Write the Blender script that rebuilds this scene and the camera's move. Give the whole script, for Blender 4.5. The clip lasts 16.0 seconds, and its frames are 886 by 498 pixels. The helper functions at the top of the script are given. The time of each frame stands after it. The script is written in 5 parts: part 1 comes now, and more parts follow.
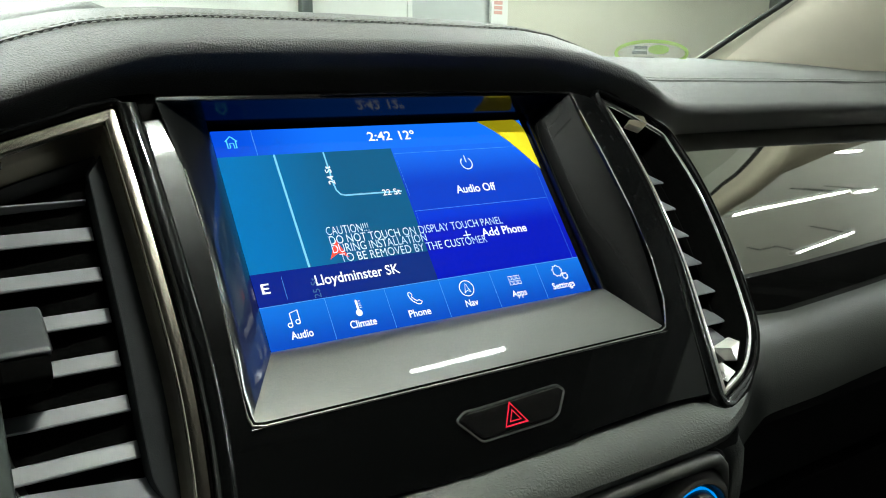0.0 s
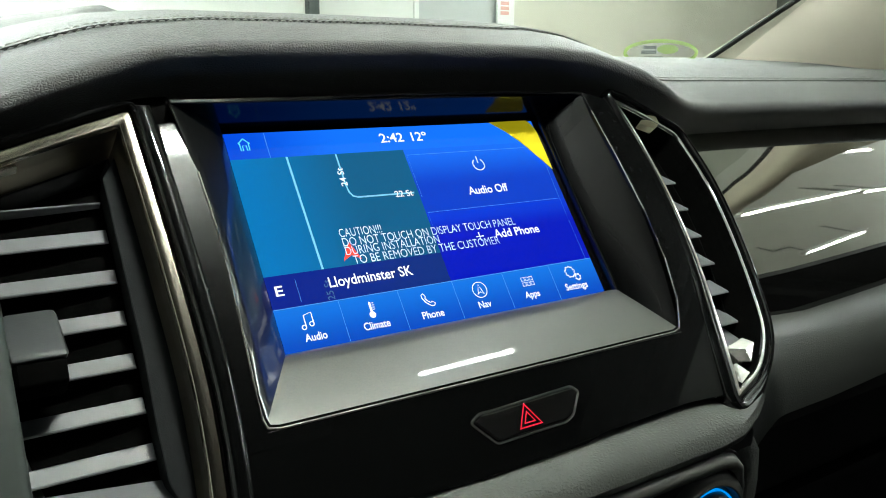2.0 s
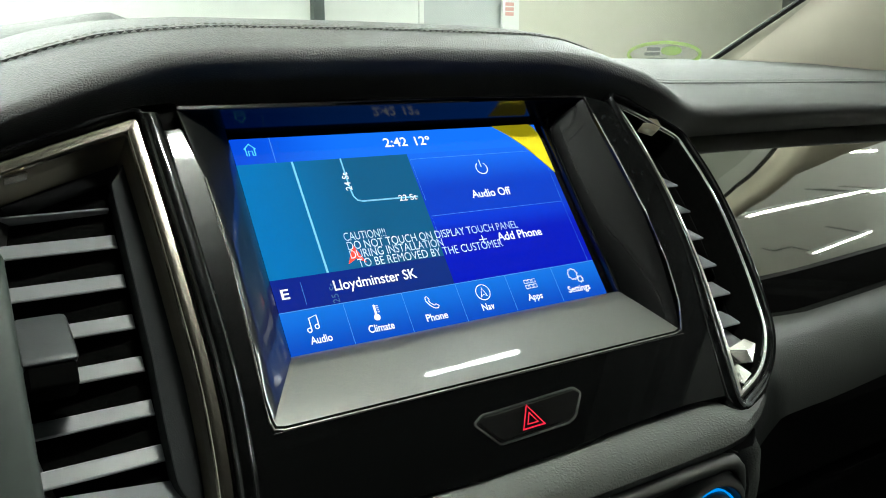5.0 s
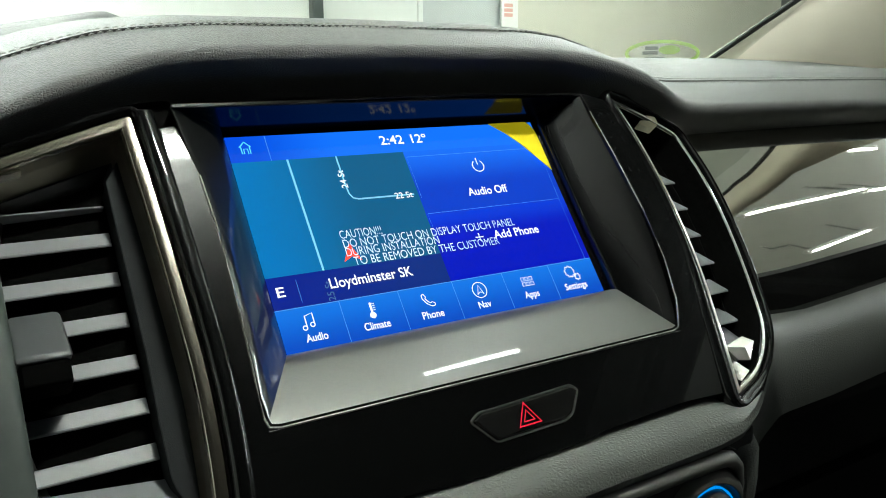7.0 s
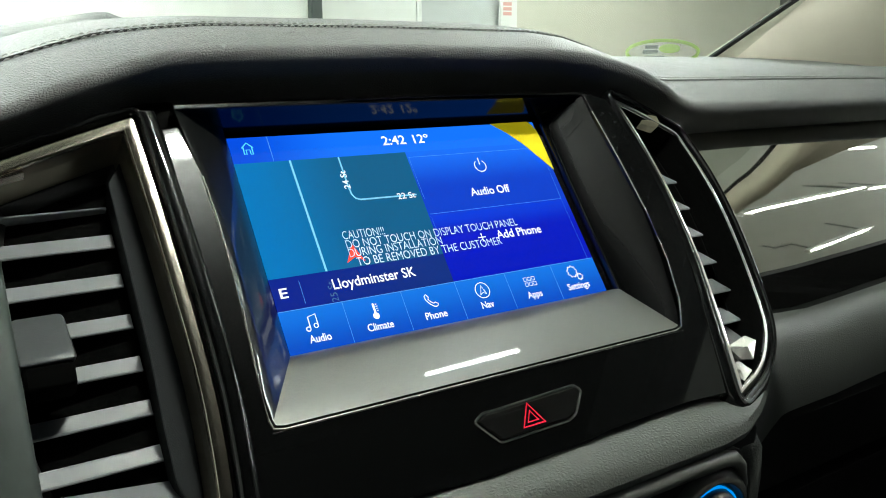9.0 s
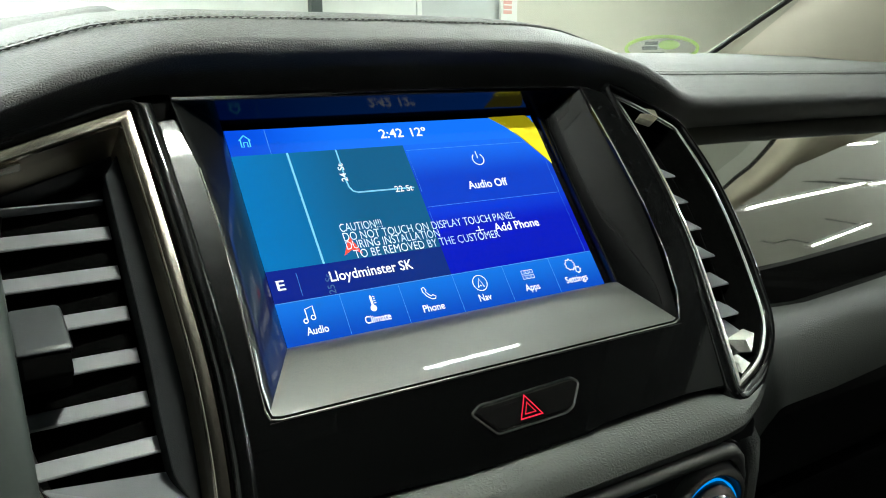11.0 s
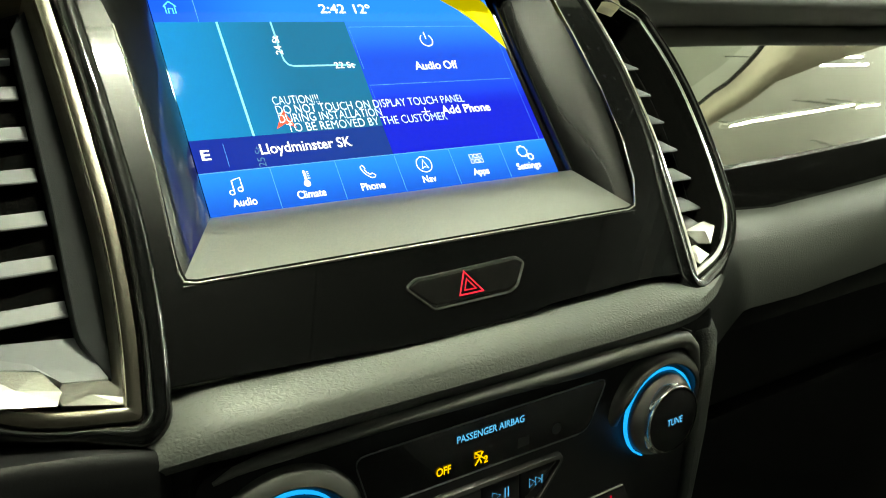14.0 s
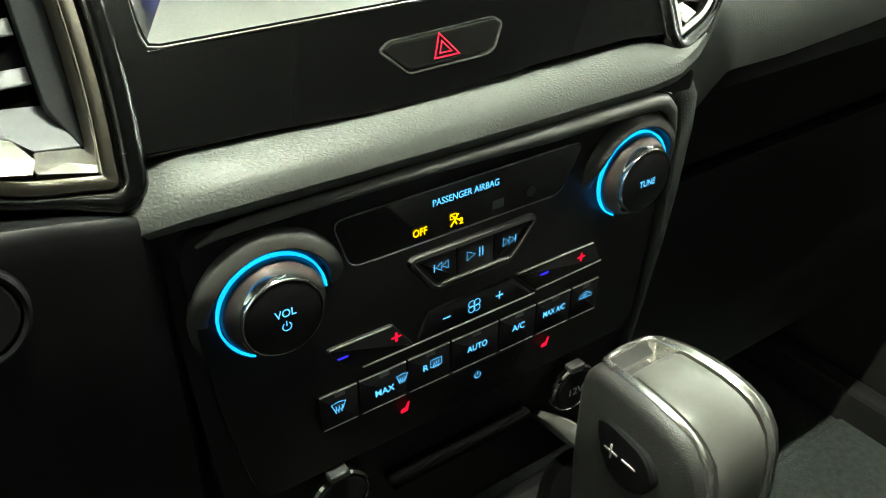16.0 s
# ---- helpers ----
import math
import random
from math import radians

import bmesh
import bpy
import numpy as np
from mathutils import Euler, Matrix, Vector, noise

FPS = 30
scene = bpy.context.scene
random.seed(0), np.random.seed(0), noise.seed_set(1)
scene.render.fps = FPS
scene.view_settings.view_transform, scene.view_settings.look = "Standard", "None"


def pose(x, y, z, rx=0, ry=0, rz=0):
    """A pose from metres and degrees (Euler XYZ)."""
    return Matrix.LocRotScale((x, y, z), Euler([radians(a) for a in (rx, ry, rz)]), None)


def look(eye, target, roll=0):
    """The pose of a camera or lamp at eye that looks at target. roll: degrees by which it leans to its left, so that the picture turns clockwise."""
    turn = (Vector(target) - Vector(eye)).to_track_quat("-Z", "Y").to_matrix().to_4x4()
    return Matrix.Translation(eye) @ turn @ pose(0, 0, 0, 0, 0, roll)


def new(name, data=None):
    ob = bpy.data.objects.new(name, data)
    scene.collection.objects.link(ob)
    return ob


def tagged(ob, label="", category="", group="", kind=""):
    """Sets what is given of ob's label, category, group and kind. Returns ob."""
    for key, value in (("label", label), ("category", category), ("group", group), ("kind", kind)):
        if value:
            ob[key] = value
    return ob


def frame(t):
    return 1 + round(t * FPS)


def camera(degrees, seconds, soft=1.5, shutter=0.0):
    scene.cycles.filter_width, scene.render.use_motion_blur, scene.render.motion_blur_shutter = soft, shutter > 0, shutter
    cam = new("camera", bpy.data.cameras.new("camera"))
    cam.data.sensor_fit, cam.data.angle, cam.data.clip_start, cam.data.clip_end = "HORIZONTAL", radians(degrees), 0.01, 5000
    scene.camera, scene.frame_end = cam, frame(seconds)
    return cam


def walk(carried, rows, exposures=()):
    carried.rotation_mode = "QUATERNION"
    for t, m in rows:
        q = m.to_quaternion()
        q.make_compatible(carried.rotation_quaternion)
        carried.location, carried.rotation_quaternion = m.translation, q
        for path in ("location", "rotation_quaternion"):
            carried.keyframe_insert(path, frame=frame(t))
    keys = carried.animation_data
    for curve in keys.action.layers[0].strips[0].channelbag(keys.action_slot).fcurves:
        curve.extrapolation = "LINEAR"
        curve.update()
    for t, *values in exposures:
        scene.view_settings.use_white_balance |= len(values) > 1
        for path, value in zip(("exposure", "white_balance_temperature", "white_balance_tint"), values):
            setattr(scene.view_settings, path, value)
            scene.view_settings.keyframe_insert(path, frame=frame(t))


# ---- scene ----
cam = camera(57.5, 16.0, soft=1.0, shutter=0.5)
PATH = [
    (0, (-0.19931, -0.32339, 1.32211), (0.34067, 0.48781, 1.09764), 0.63),
    (0.5, (-0.19832, -0.32425, 1.32230), (0.34071, 0.48814, 1.09987), 0.50),
    (1, (-0.19974, -0.32313, 1.32264), (0.33743, 0.49044, 1.10003), 0.42),
    (1.5, (-0.19892, -0.32225, 1.32106), (0.33558, 0.49305, 1.09836), 0.35),
    (2, (-0.20116, -0.32136, 1.32222), (0.33148, 0.49494, 1.09872), 0.29),
    (2.5, (-0.20093, -0.32083, 1.32143), (0.32793, 0.49785, 1.09767), 0.23),
    (3, (-0.20123, -0.32181, 1.32193), (0.32516, 0.49835, 1.09776), 0.21),
    (3.5, (-0.20184, -0.32387, 1.32264), (0.32494, 0.49627, 1.09930), 0.14),
    (4, (-0.20258, -0.32453, 1.32368), (0.32362, 0.49589, 1.10000), 0.11),
    (6.5, (-0.20237, -0.32639, 1.32445), (0.32589, 0.49361, 1.10416), -0.15),
    (7, (-0.20074, -0.32579, 1.32233), (0.32630, 0.49486, 1.10149), -0.19),
    (7.5, (-0.20186, -0.32463, 1.32287), (0.32619, 0.49528, 1.10172), -0.21),
    (8, (-0.20167, -0.32518, 1.32268), (0.32626, 0.49468, 1.10106), -0.25),
    (8.5, (-0.20213, -0.32498, 1.32267), (0.32527, 0.49513, 1.10069), -0.30),
    (9, (-0.20186, -0.32455, 1.32298), (0.32572, 0.49537, 1.10074), -0.33),
    (11.5, (-0.20091, -0.32639, 1.31959), (0.32599, 0.49350, 1.09563), -0.41),
    (12, (-0.19842, -0.32685, 1.31548), (0.32942, 0.49218, 1.09057), -0.43),
    (12.5, (-0.18642, -0.32662, 1.29740), (0.33687, 0.49391, 1.06739), -0.42),
    (13, (-0.18125, -0.32644, 1.28577), (0.34494, 0.48728, 1.03880), -0.25),
    (13.5, (-0.17763, -0.33091, 1.28138), (0.34860, 0.47879, 1.02163), -0.25),
    (14, (-0.17726, -0.33049, 1.28003), (0.35044, 0.47499, 1.01034), -0.28),
    (14.5, (-0.17686, -0.33062, 1.27669), (0.34556, 0.46363, 0.96646), -0.45),
    (15, (-0.17507, -0.33062, 1.27678), (0.32236, 0.42509, 0.85079), -0.38),
    (15.5, (-0.17358, -0.32929, 1.28141), (0.29981, 0.38317, 0.76342), -0.27),
    (16, (-0.17269, -0.33242, 1.28199), (0.29922, 0.36538, 0.74312), -0.26),
]
EXPOSURE = [(0.0, 0.56, 6480, 9), (11.8, 0.56, 6480, 9), (12.5, 0.82, 6800, 3), (13.0, 1.16, 7250, -3), (13.5, 1.4, 7700, -4), (14.0, 1.44, 7800, -3), (14.5, 1.46, 7650, -1), (15.0, 1.63, 7420, 1), (15.5, 1.9, 7100, 4), (16.0, 2.06, 7030, 3)]
walk(cam, [(t, look(e, g, r)) for t, e, g, r in PATH], EXPOSURE)

# ---- light and exposure ----
world = bpy.data.worlds.new("world")
scene.world = world
world.use_nodes = True
world.node_tree.nodes["Background"].inputs[0].default_value = (0.6, 0.63, 0.6, 1)
world.node_tree.nodes["Background"].inputs[1].default_value = 0.02
TUBE_POWER = 60.0


# ---- materials ----
def mat(name, color, rough=0.5, metal=0.0, bump=None, var=None, coat=0.0, coat_rough=0.03, spec=0.5, grain=None):
    """Principled surface; bump: (scale, distance), grain: leather cells (scale, distance), var: (scale, amount)."""
    m = bpy.data.materials.new(name)
    m.use_nodes = True
    nt = m.node_tree
    b = nt.nodes["Principled BSDF"]
    b.inputs["Base Color"].default_value = (*color, 1)
    b.inputs["Roughness"].default_value = rough
    b.inputs["Metallic"].default_value = metal
    b.inputs["Specular IOR Level"].default_value = spec
    b.inputs["Coat Weight"].default_value = coat
    b.inputs["Coat Roughness"].default_value = coat_rough
    tc = nt.nodes.new("ShaderNodeTexCoord")
    if var:
        n = nt.nodes.new("ShaderNodeTexNoise")
        n.inputs["Scale"].default_value = var[0]
        n.inputs["Detail"].default_value = 6
        nt.links.new(tc.outputs["Object"], n.inputs["Vector"])
        r = nt.nodes.new("ShaderNodeMapRange")
        r.inputs["To Min"].default_value = 1 - var[1]
        r.inputs["To Max"].default_value = 1 + var[1]
        nt.links.new(n.outputs["Fac"], r.inputs["Value"])
        mx = nt.nodes.new("ShaderNodeVectorMath")
        mx.operation = "SCALE"
        mx.inputs[0].default_value = color
        nt.links.new(r.outputs["Result"], mx.inputs["Scale"])
        nt.links.new(mx.outputs["Vector"], b.inputs["Base Color"])
        r2 = nt.nodes.new("ShaderNodeMapRange")
        r2.inputs["To Min"].default_value = max(0.02, rough - 0.35 * var[1] * rough)
        r2.inputs["To Max"].default_value = rough + 0.35 * var[1] * rough
        n2 = nt.nodes.new("ShaderNodeTexNoise")
        n2.inputs["Scale"].default_value = var[0] * 0.13
        n2.inputs["Detail"].default_value = 4
        nt.links.new(tc.outputs["Object"], n2.inputs["Vector"])
        nt.links.new(n2.outputs["Fac"], r2.inputs["Value"])
        nt.links.new(r2.outputs["Result"], b.inputs["Roughness"])
    last = None
    if grain:
        mp = nt.nodes.new("ShaderNodeMapping")
        mp.inputs["Scale"].default_value = (0.75, 1.15, 1.15)
        nt.links.new(tc.outputs["Object"], mp.inputs["Vector"])
        warp = nt.nodes.new("ShaderNodeTexNoise")
        warp.inputs["Scale"].default_value = grain[0] * 0.5
        nt.links.new(mp.outputs["Vector"], warp.inputs["Vector"])
        off = nt.nodes.new("ShaderNodeVectorMath")
        off.operation = "MULTIPLY_ADD"
        off.inputs[1].default_value = (1.2 / grain[0],) * 3
        nt.links.new(warp.outputs["Color"], off.inputs[0])
        nt.links.new(mp.outputs["Vector"], off.inputs[2])
        v = nt.nodes.new("ShaderNodeTexVoronoi")
        v.feature = "DISTANCE_TO_EDGE"
        v.inputs["Scale"].default_value = grain[0]
        nt.links.new(off.outputs["Vector"], v.inputs["Vector"])
        cr = nt.nodes.new("ShaderNodeMapRange")
        cr.interpolation_type = "SMOOTHSTEP"
        cr.inputs["From Max"].default_value = grain[2] if len(grain) > 2 else 0.22
        nt.links.new(v.outputs["Distance"], cr.inputs["Value"])
        bp = nt.nodes.new("ShaderNodeBump")
        bp.inputs["Strength"].default_value = 1.0
        bp.inputs["Distance"].default_value = grain[1]
        nt.links.new(cr.outputs["Result"], bp.inputs["Height"])
        last = bp
    if bump:
        n = nt.nodes.new("ShaderNodeTexNoise")
        n.inputs["Scale"].default_value = bump[0]
        n.inputs["Detail"].default_value = 5
        nt.links.new(tc.outputs["Object"], n.inputs["Vector"])
        bp = nt.nodes.new("ShaderNodeBump")
        bp.inputs["Strength"].default_value = 0.6
        bp.inputs["Distance"].default_value = bump[1]
        nt.links.new(n.outputs["Fac"], bp.inputs["Height"])
        if last:
            nt.links.new(last.outputs["Normal"], bp.inputs["Normal"])
        last = bp
    if last:
        nt.links.new(last.outputs["Normal"], b.inputs["Normal"])
    return m


def glow(name, color, strength=1.0, second=None, axis="x", gloss=0.0, low=0.0, high=1.0):
    """A lit display element: emission (one colour, or a blend of two along an axis), with a little gloss of the pane."""
    m = bpy.data.materials.new(name)
    m.use_nodes = True
    nt = m.node_tree
    b = nt.nodes["Principled BSDF"]
    b.inputs["Base Color"].default_value = (0.004, 0.004, 0.005, 1)
    b.inputs["Roughness"].default_value = 0.06
    b.inputs["Specular IOR Level"].default_value = gloss
    b.inputs["Emission Color"].default_value = (*color, 1)
    b.inputs["Emission Strength"].default_value = strength
    if second:
        tc = nt.nodes.new("ShaderNodeTexCoord")
        sep = nt.nodes.new("ShaderNodeSeparateXYZ")
        nt.links.new(tc.outputs["Generated"], sep.inputs["Vector"])
        rg = nt.nodes.new("ShaderNodeMapRange")
        rg.interpolation_type = "SMOOTHSTEP"
        rg.inputs["From Min"].default_value = low
        rg.inputs["From Max"].default_value = high
        nt.links.new(sep.outputs[{"x": 0, "y": 1, "z": 2}[axis]], rg.inputs["Value"])
        mx = nt.nodes.new("ShaderNodeMix")
        mx.data_type = "RGBA"
        mx.inputs[6].default_value = (*color, 1)
        mx.inputs[7].default_value = (*second, 1)
        nt.links.new(rg.outputs["Result"], mx.inputs[0])
        nt.links.new(mx.outputs[2], b.inputs["Emission Color"])
    return m


LEATHER = mat("grained_black_vinyl", (0.098, 0.1, 0.102), 0.4, spec=0.42, bump=(1500, 0.0001), var=(500, 0.1), grain=(850, 0.00022, 0.3))
LEATHER_LOW = mat("creased_black_leather", (0.072, 0.077, 0.072), 0.45, bump=(1500, 0.0001), var=(400, 0.08), grain=(560, 0.00011, 0.45))
SOFT = mat("soft_black_plastic", (0.026, 0.026, 0.026), 0.5, bump=(1800, 0.00015), var=(40, 0.2))
MATTE = mat("matte_black_plastic", (0.0065, 0.0065, 0.0075), 0.5, bump=(1500, 0.0001), var=(60, 0.2), spec=0.28)
SLAT = mat("charcoal_vent_plastic", (0.155, 0.161, 0.175), 0.42, bump=(2200, 0.00012), var=(90, 0.15))
PLATE = mat("soft_dark_vent_plate", (0.013, 0.0145, 0.016), 0.75, bump=(1800, 0.0001), var=(80, 0.15), spec=0.12)
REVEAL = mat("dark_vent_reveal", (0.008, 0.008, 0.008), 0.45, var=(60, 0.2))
SLEEVE = mat("dark_grey_vent_plastic", (0.05, 0.054, 0.058), 0.45, bump=(1800, 0.0001), var=(80, 0.15))
# Near-black that carries the shade of ducts and recesses in its colour.
VOID = mat("deep_shade_black", (0.0015, 0.0015, 0.0015), 0.9, var=(60, 0.2), spec=0.04)
# Pale tone that paints the light caught by key edges.
EDGE = mat("pale_lit_key_edge", (0.34, 0.34, 0.32), 0.3, 0.5, var=(300, 0.2))
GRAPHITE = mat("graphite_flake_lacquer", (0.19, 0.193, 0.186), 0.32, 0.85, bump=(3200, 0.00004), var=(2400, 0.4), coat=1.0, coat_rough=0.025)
# Shaded copy of the graphite lacquer, for the left side slope.
SHADOWG = mat("shaded_graphite_lacquer", (0.02, 0.021, 0.021), 0.34, 0.85, bump=(3200, 0.00004), var=(2400, 0.4), coat=1.0, coat_rough=0.04)
VISOR = mat("dark_visor_plastic", (0.006, 0.006, 0.006), 0.12, var=(30, 0.3), spec=0.12)
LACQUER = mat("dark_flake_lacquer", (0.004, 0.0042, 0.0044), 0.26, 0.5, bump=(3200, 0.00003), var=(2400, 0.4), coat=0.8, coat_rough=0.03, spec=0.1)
SMOKE = mat("smoked_brown_chrome", (0.26, 0.232, 0.18), 0.3, 0.9, var=(40, 0.2))
LIPM = mat("satin_grey_panel_rim", (0.1, 0.102, 0.096), 0.42, bump=(1800, 0.00008), var=(60, 0.15))
GRIP = mat("grained_grip_leather", (0.045, 0.046, 0.044), 0.38, bump=(2500, 0.00008), var=(400, 0.15), grain=(700, 0.00008, 0.2))
TRIM = mat("glossy_smoked_trim", (0.42, 0.41, 0.36), 0.035, 1.0, var=(30, 0.05), coat=0.5, coat_rough=0.01)
PIANO = mat("gloss_black_plastic", (0.006, 0.006, 0.006), 0.08, var=(30, 0.3), coat=0.5)
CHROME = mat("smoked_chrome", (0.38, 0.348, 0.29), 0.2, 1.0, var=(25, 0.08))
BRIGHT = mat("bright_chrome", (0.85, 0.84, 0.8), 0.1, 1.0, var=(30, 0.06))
WARMSILVER = mat("warm_silver_ornament", (0.62, 0.57, 0.42), 0.3, 0.85, bump=(900, 0.00005), var=(60, 0.1))
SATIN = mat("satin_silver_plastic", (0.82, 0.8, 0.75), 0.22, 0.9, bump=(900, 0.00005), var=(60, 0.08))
INSERT = mat("satin_grey_shifter_insert", (0.125, 0.125, 0.114), 0.34, bump=(3000, 0.00003), var=(60, 0.15))
GLASSY = mat("display_glass_black", (0.003, 0.003, 0.004), 0.05, var=(20, 0.2))
THREAD = mat("grey_stitching_thread", (0.26, 0.26, 0.25), 0.7, bump=(6000, 0.0001), var=(400, 0.2))
GROOVE = mat("dark_seam_groove", (0.01, 0.01, 0.01), 0.8, var=(200, 0.2))
BEIGE = mat("beige_pillar_fabric", (0.74, 0.68, 0.57), 0.75, bump=(900, 0.0003), var=(18, 0.08))
HEAD = mat("charcoal_headliner_fabric", (0.02, 0.02, 0.019), 0.85, bump=(700, 0.0005), var=(9, 0.1))
CARPET = mat("grey_floor_carpet", (0.1, 0.114, 0.107), 0.95, bump=(400, 0.004), var=(120, 0.55))
DOORP = mat("dark_door_plastic", (0.03, 0.03, 0.03), 0.55, bump=(900, 0.0002), var=(20, 0.2))
SEATC = mat("dark_seat_cloth", (0.04, 0.042, 0.045), 0.85, bump=(900, 0.0006), var=(60, 0.25))
RUBBER = mat("black_rubber", (0.012, 0.012, 0.012), 0.6, bump=(500, 0.0002), var=(30, 0.2))
WHITEWALL = mat("white_painted_wall", (0.82, 0.83, 0.8), 0.55, bump=(60, 0.001), var=(3, 0.05))
OLIVE = mat("greenish_grey_wall_paint", (0.62, 0.6, 0.51), 0.6, bump=(50, 0.001), var=(2.5, 0.07))
DARKWALL = mat("light_cutting_wall_grey", (0.1, 0.1, 0.09), 0.6, bump=(50, 0.001), var=(2.5, 0.07))
GREYDOOR = mat("pale_grey_door_paint", (0.55, 0.57, 0.57), 0.4, bump=(40, 0.0006), var=(3, 0.05))
CONCRETE = mat("grey_concrete_floor", (0.3, 0.3, 0.28), 0.7, bump=(25, 0.003), var=(4, 0.25))
STEEL = mat("dark_painted_steel", (0.07, 0.085, 0.08), 0.4, var=(6, 0.15))
REDINK = mat("faded_red_print", (0.72, 0.4, 0.36), 0.6, var=(30, 0.2))
GREEN = mat("lime_green_print", (0.42, 0.7, 0.12), 0.5, var=(30, 0.1))
BLUEINK = mat("blue_grey_print", (0.12, 0.2, 0.3), 0.5, var=(30, 0.1))
PALE = mat("pale_green_film", (0.45, 0.5, 0.38), 0.4, var=(20, 0.06))
for film_mat in (GREEN, PALE, BLUEINK):
    nt = film_mat.node_tree
    tl = nt.nodes.new("ShaderNodeBsdfTranslucent")
    tl.inputs["Color"].default_value = nt.nodes["Principled BSDF"].inputs["Base Color"].default_value
    for link in nt.nodes["Principled BSDF"].inputs["Base Color"].links:
        nt.links.new(link.from_socket, tl.inputs["Color"])
    ms = nt.nodes.new("ShaderNodeMixShader")
    ms.inputs[0].default_value = 0.6
    out = nt.nodes["Material Output"]
    nt.links.new(nt.nodes["Principled BSDF"].outputs[0], ms.inputs[1])
    nt.links.new(tl.outputs[0], ms.inputs[2])
    clear = nt.nodes.new("ShaderNodeBsdfTransparent")
    mt2 = nt.nodes.new("ShaderNodeMixShader")
    mt2.inputs[0].default_value = 0.8 if film_mat is PALE else 0.5
    nt.links.new(ms.outputs[0], mt2.inputs[1])
    nt.links.new(clear.outputs[0], mt2.inputs[2])
    nt.links.new(mt2.outputs[0], out.inputs["Surface"])
RED = glow("red_legend_light", (0.75, 0.004, 0.03), 0.5)
RED_PRINT = mat("red_print", (0.6, 0.008, 0.03), 0.4, var=(300, 0.08))
RED_PRINT.node_tree.nodes["Principled BSDF"].inputs["Emission Color"].default_value = (0.7, 0.003, 0.03, 1)
RED_PRINT.node_tree.nodes["Principled BSDF"].inputs["Emission Strength"].default_value = 0.42
AMBER = glow("amber_legend_light", (1.0, 0.56, 0.0), 0.5)
CYAN = glow("blue_legend_light", (0.09, 0.45, 0.9), 0.5)
DEEPBLUE = glow("deep_blue_legend_light", (0.02, 0.02, 0.9), 0.5)
RINGBLUE = glow("blue_ring_light", (0.0, 0.3, 0.95), 0.6)
STARTCYAN = glow("cyan_legend_light", (0.02, 0.42, 0.55), 0.4)
PALEPRINT = mat("pale_grey_print", (0.35, 0.35, 0.34), 0.5, var=(200, 0.1))
UIWHITE = glow("screen_white", (0.86, 0.93, 1.0), 0.95)
UICYAN = glow("screen_light_blue", (0.1, 0.62, 0.95), 0.95)
UIROAD = glow("screen_road_blue", (0.2, 0.6, 0.85), 0.85)
UISTREET = glow("screen_street_name", (0.75, 0.85, 0.9), 0.9)
UIFAINT = glow("screen_faint_name", (0.06, 0.14, 0.28), 0.9)
UIRED = glow("screen_red_arrow", (0.95, 0.07, 0.04), 0.95)
UILINE = glow("screen_divider", (0.1, 0.33, 0.85), 0.8)
UISTAT = glow("screen_status_blue", (0.002, 0.055, 0.53), 1.0, (0.006, 0.125, 0.70), "x", 0.004, 0.0, 0.35)
UIMAP = glow("screen_map_teal", (0.0, 0.135, 0.36), 1.0, (0.004, 0.08, 0.18), "x", 0.004, 0.0, 0.7)
UICARD = glow("screen_card_blue", (0.002, 0.036, 0.42), 1.0, (0.006, 0.11, 0.66), "z", 0.004, 0.35, 1.0)
UICARD2 = glow("screen_lower_card_blue", (0.0, 0.006, 0.36), 1.0, (0.001, 0.032, 0.48), "z", 0.004, 0.6, 1.0)
UIPLACE = glow("screen_place_bar", (0.002, 0.012, 0.19), 1.0, (0.003, 0.02, 0.15), "x", 0.004)
UIBAR = glow("screen_button_blue", (0.001, 0.052, 0.38), 1.0, (0.004, 0.125, 0.55), "z", 0.004, 0.0, 1.0)
FILMTEXT = mat("backlit_film_print", (0.48, 0.54, 0.58), 0.5, var=(300, 0.05))
# Emission stands for the screen's light behind the print.
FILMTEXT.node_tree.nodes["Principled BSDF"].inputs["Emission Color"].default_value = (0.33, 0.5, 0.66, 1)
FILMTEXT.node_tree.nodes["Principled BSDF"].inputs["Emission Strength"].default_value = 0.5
YELLOW = mat("backlit_yellow_tab", (0.6, 0.5, 0.02), 0.25, var=(60, 0.08))
# Emission stands for the screen's light coming through the tab.
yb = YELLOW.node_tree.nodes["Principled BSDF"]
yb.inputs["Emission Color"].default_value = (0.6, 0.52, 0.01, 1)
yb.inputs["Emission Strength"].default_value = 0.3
LAMP = glow("map_lamp_light", (0.95, 1.0, 0.88), 520.0)
TUBE = glow("fluorescent_tube_light", (0.92, 1.0, 0.96), TUBE_POWER)


# ---- building helpers ----
def part(name, bm, material, parent=None, label="", smooth=False):
    """Links a bmesh as one mesh object under a thing or a part."""
    me = bpy.data.meshes.new(name)
    bmesh.ops.recalc_face_normals(bm, faces=bm.faces)
    bm.to_mesh(me)
    bm.free()
    me.materials.append(material)
    if smooth:
        me.polygons.foreach_set("use_smooth", [True] * len(me.polygons))
        me.set_sharp_from_angle(angle=radians(35))
    ob = new(name, me)
    ob.parent = parent
    if label:
        tagged(ob, label)
    return ob


def thing(name, label, category, m=None, group="", kind=""):
    ob = new(name)
    ob.empty_display_size = 0.02
    if m is not None:
        ob.matrix_world = m
    return tagged(ob, label, category, group, kind)


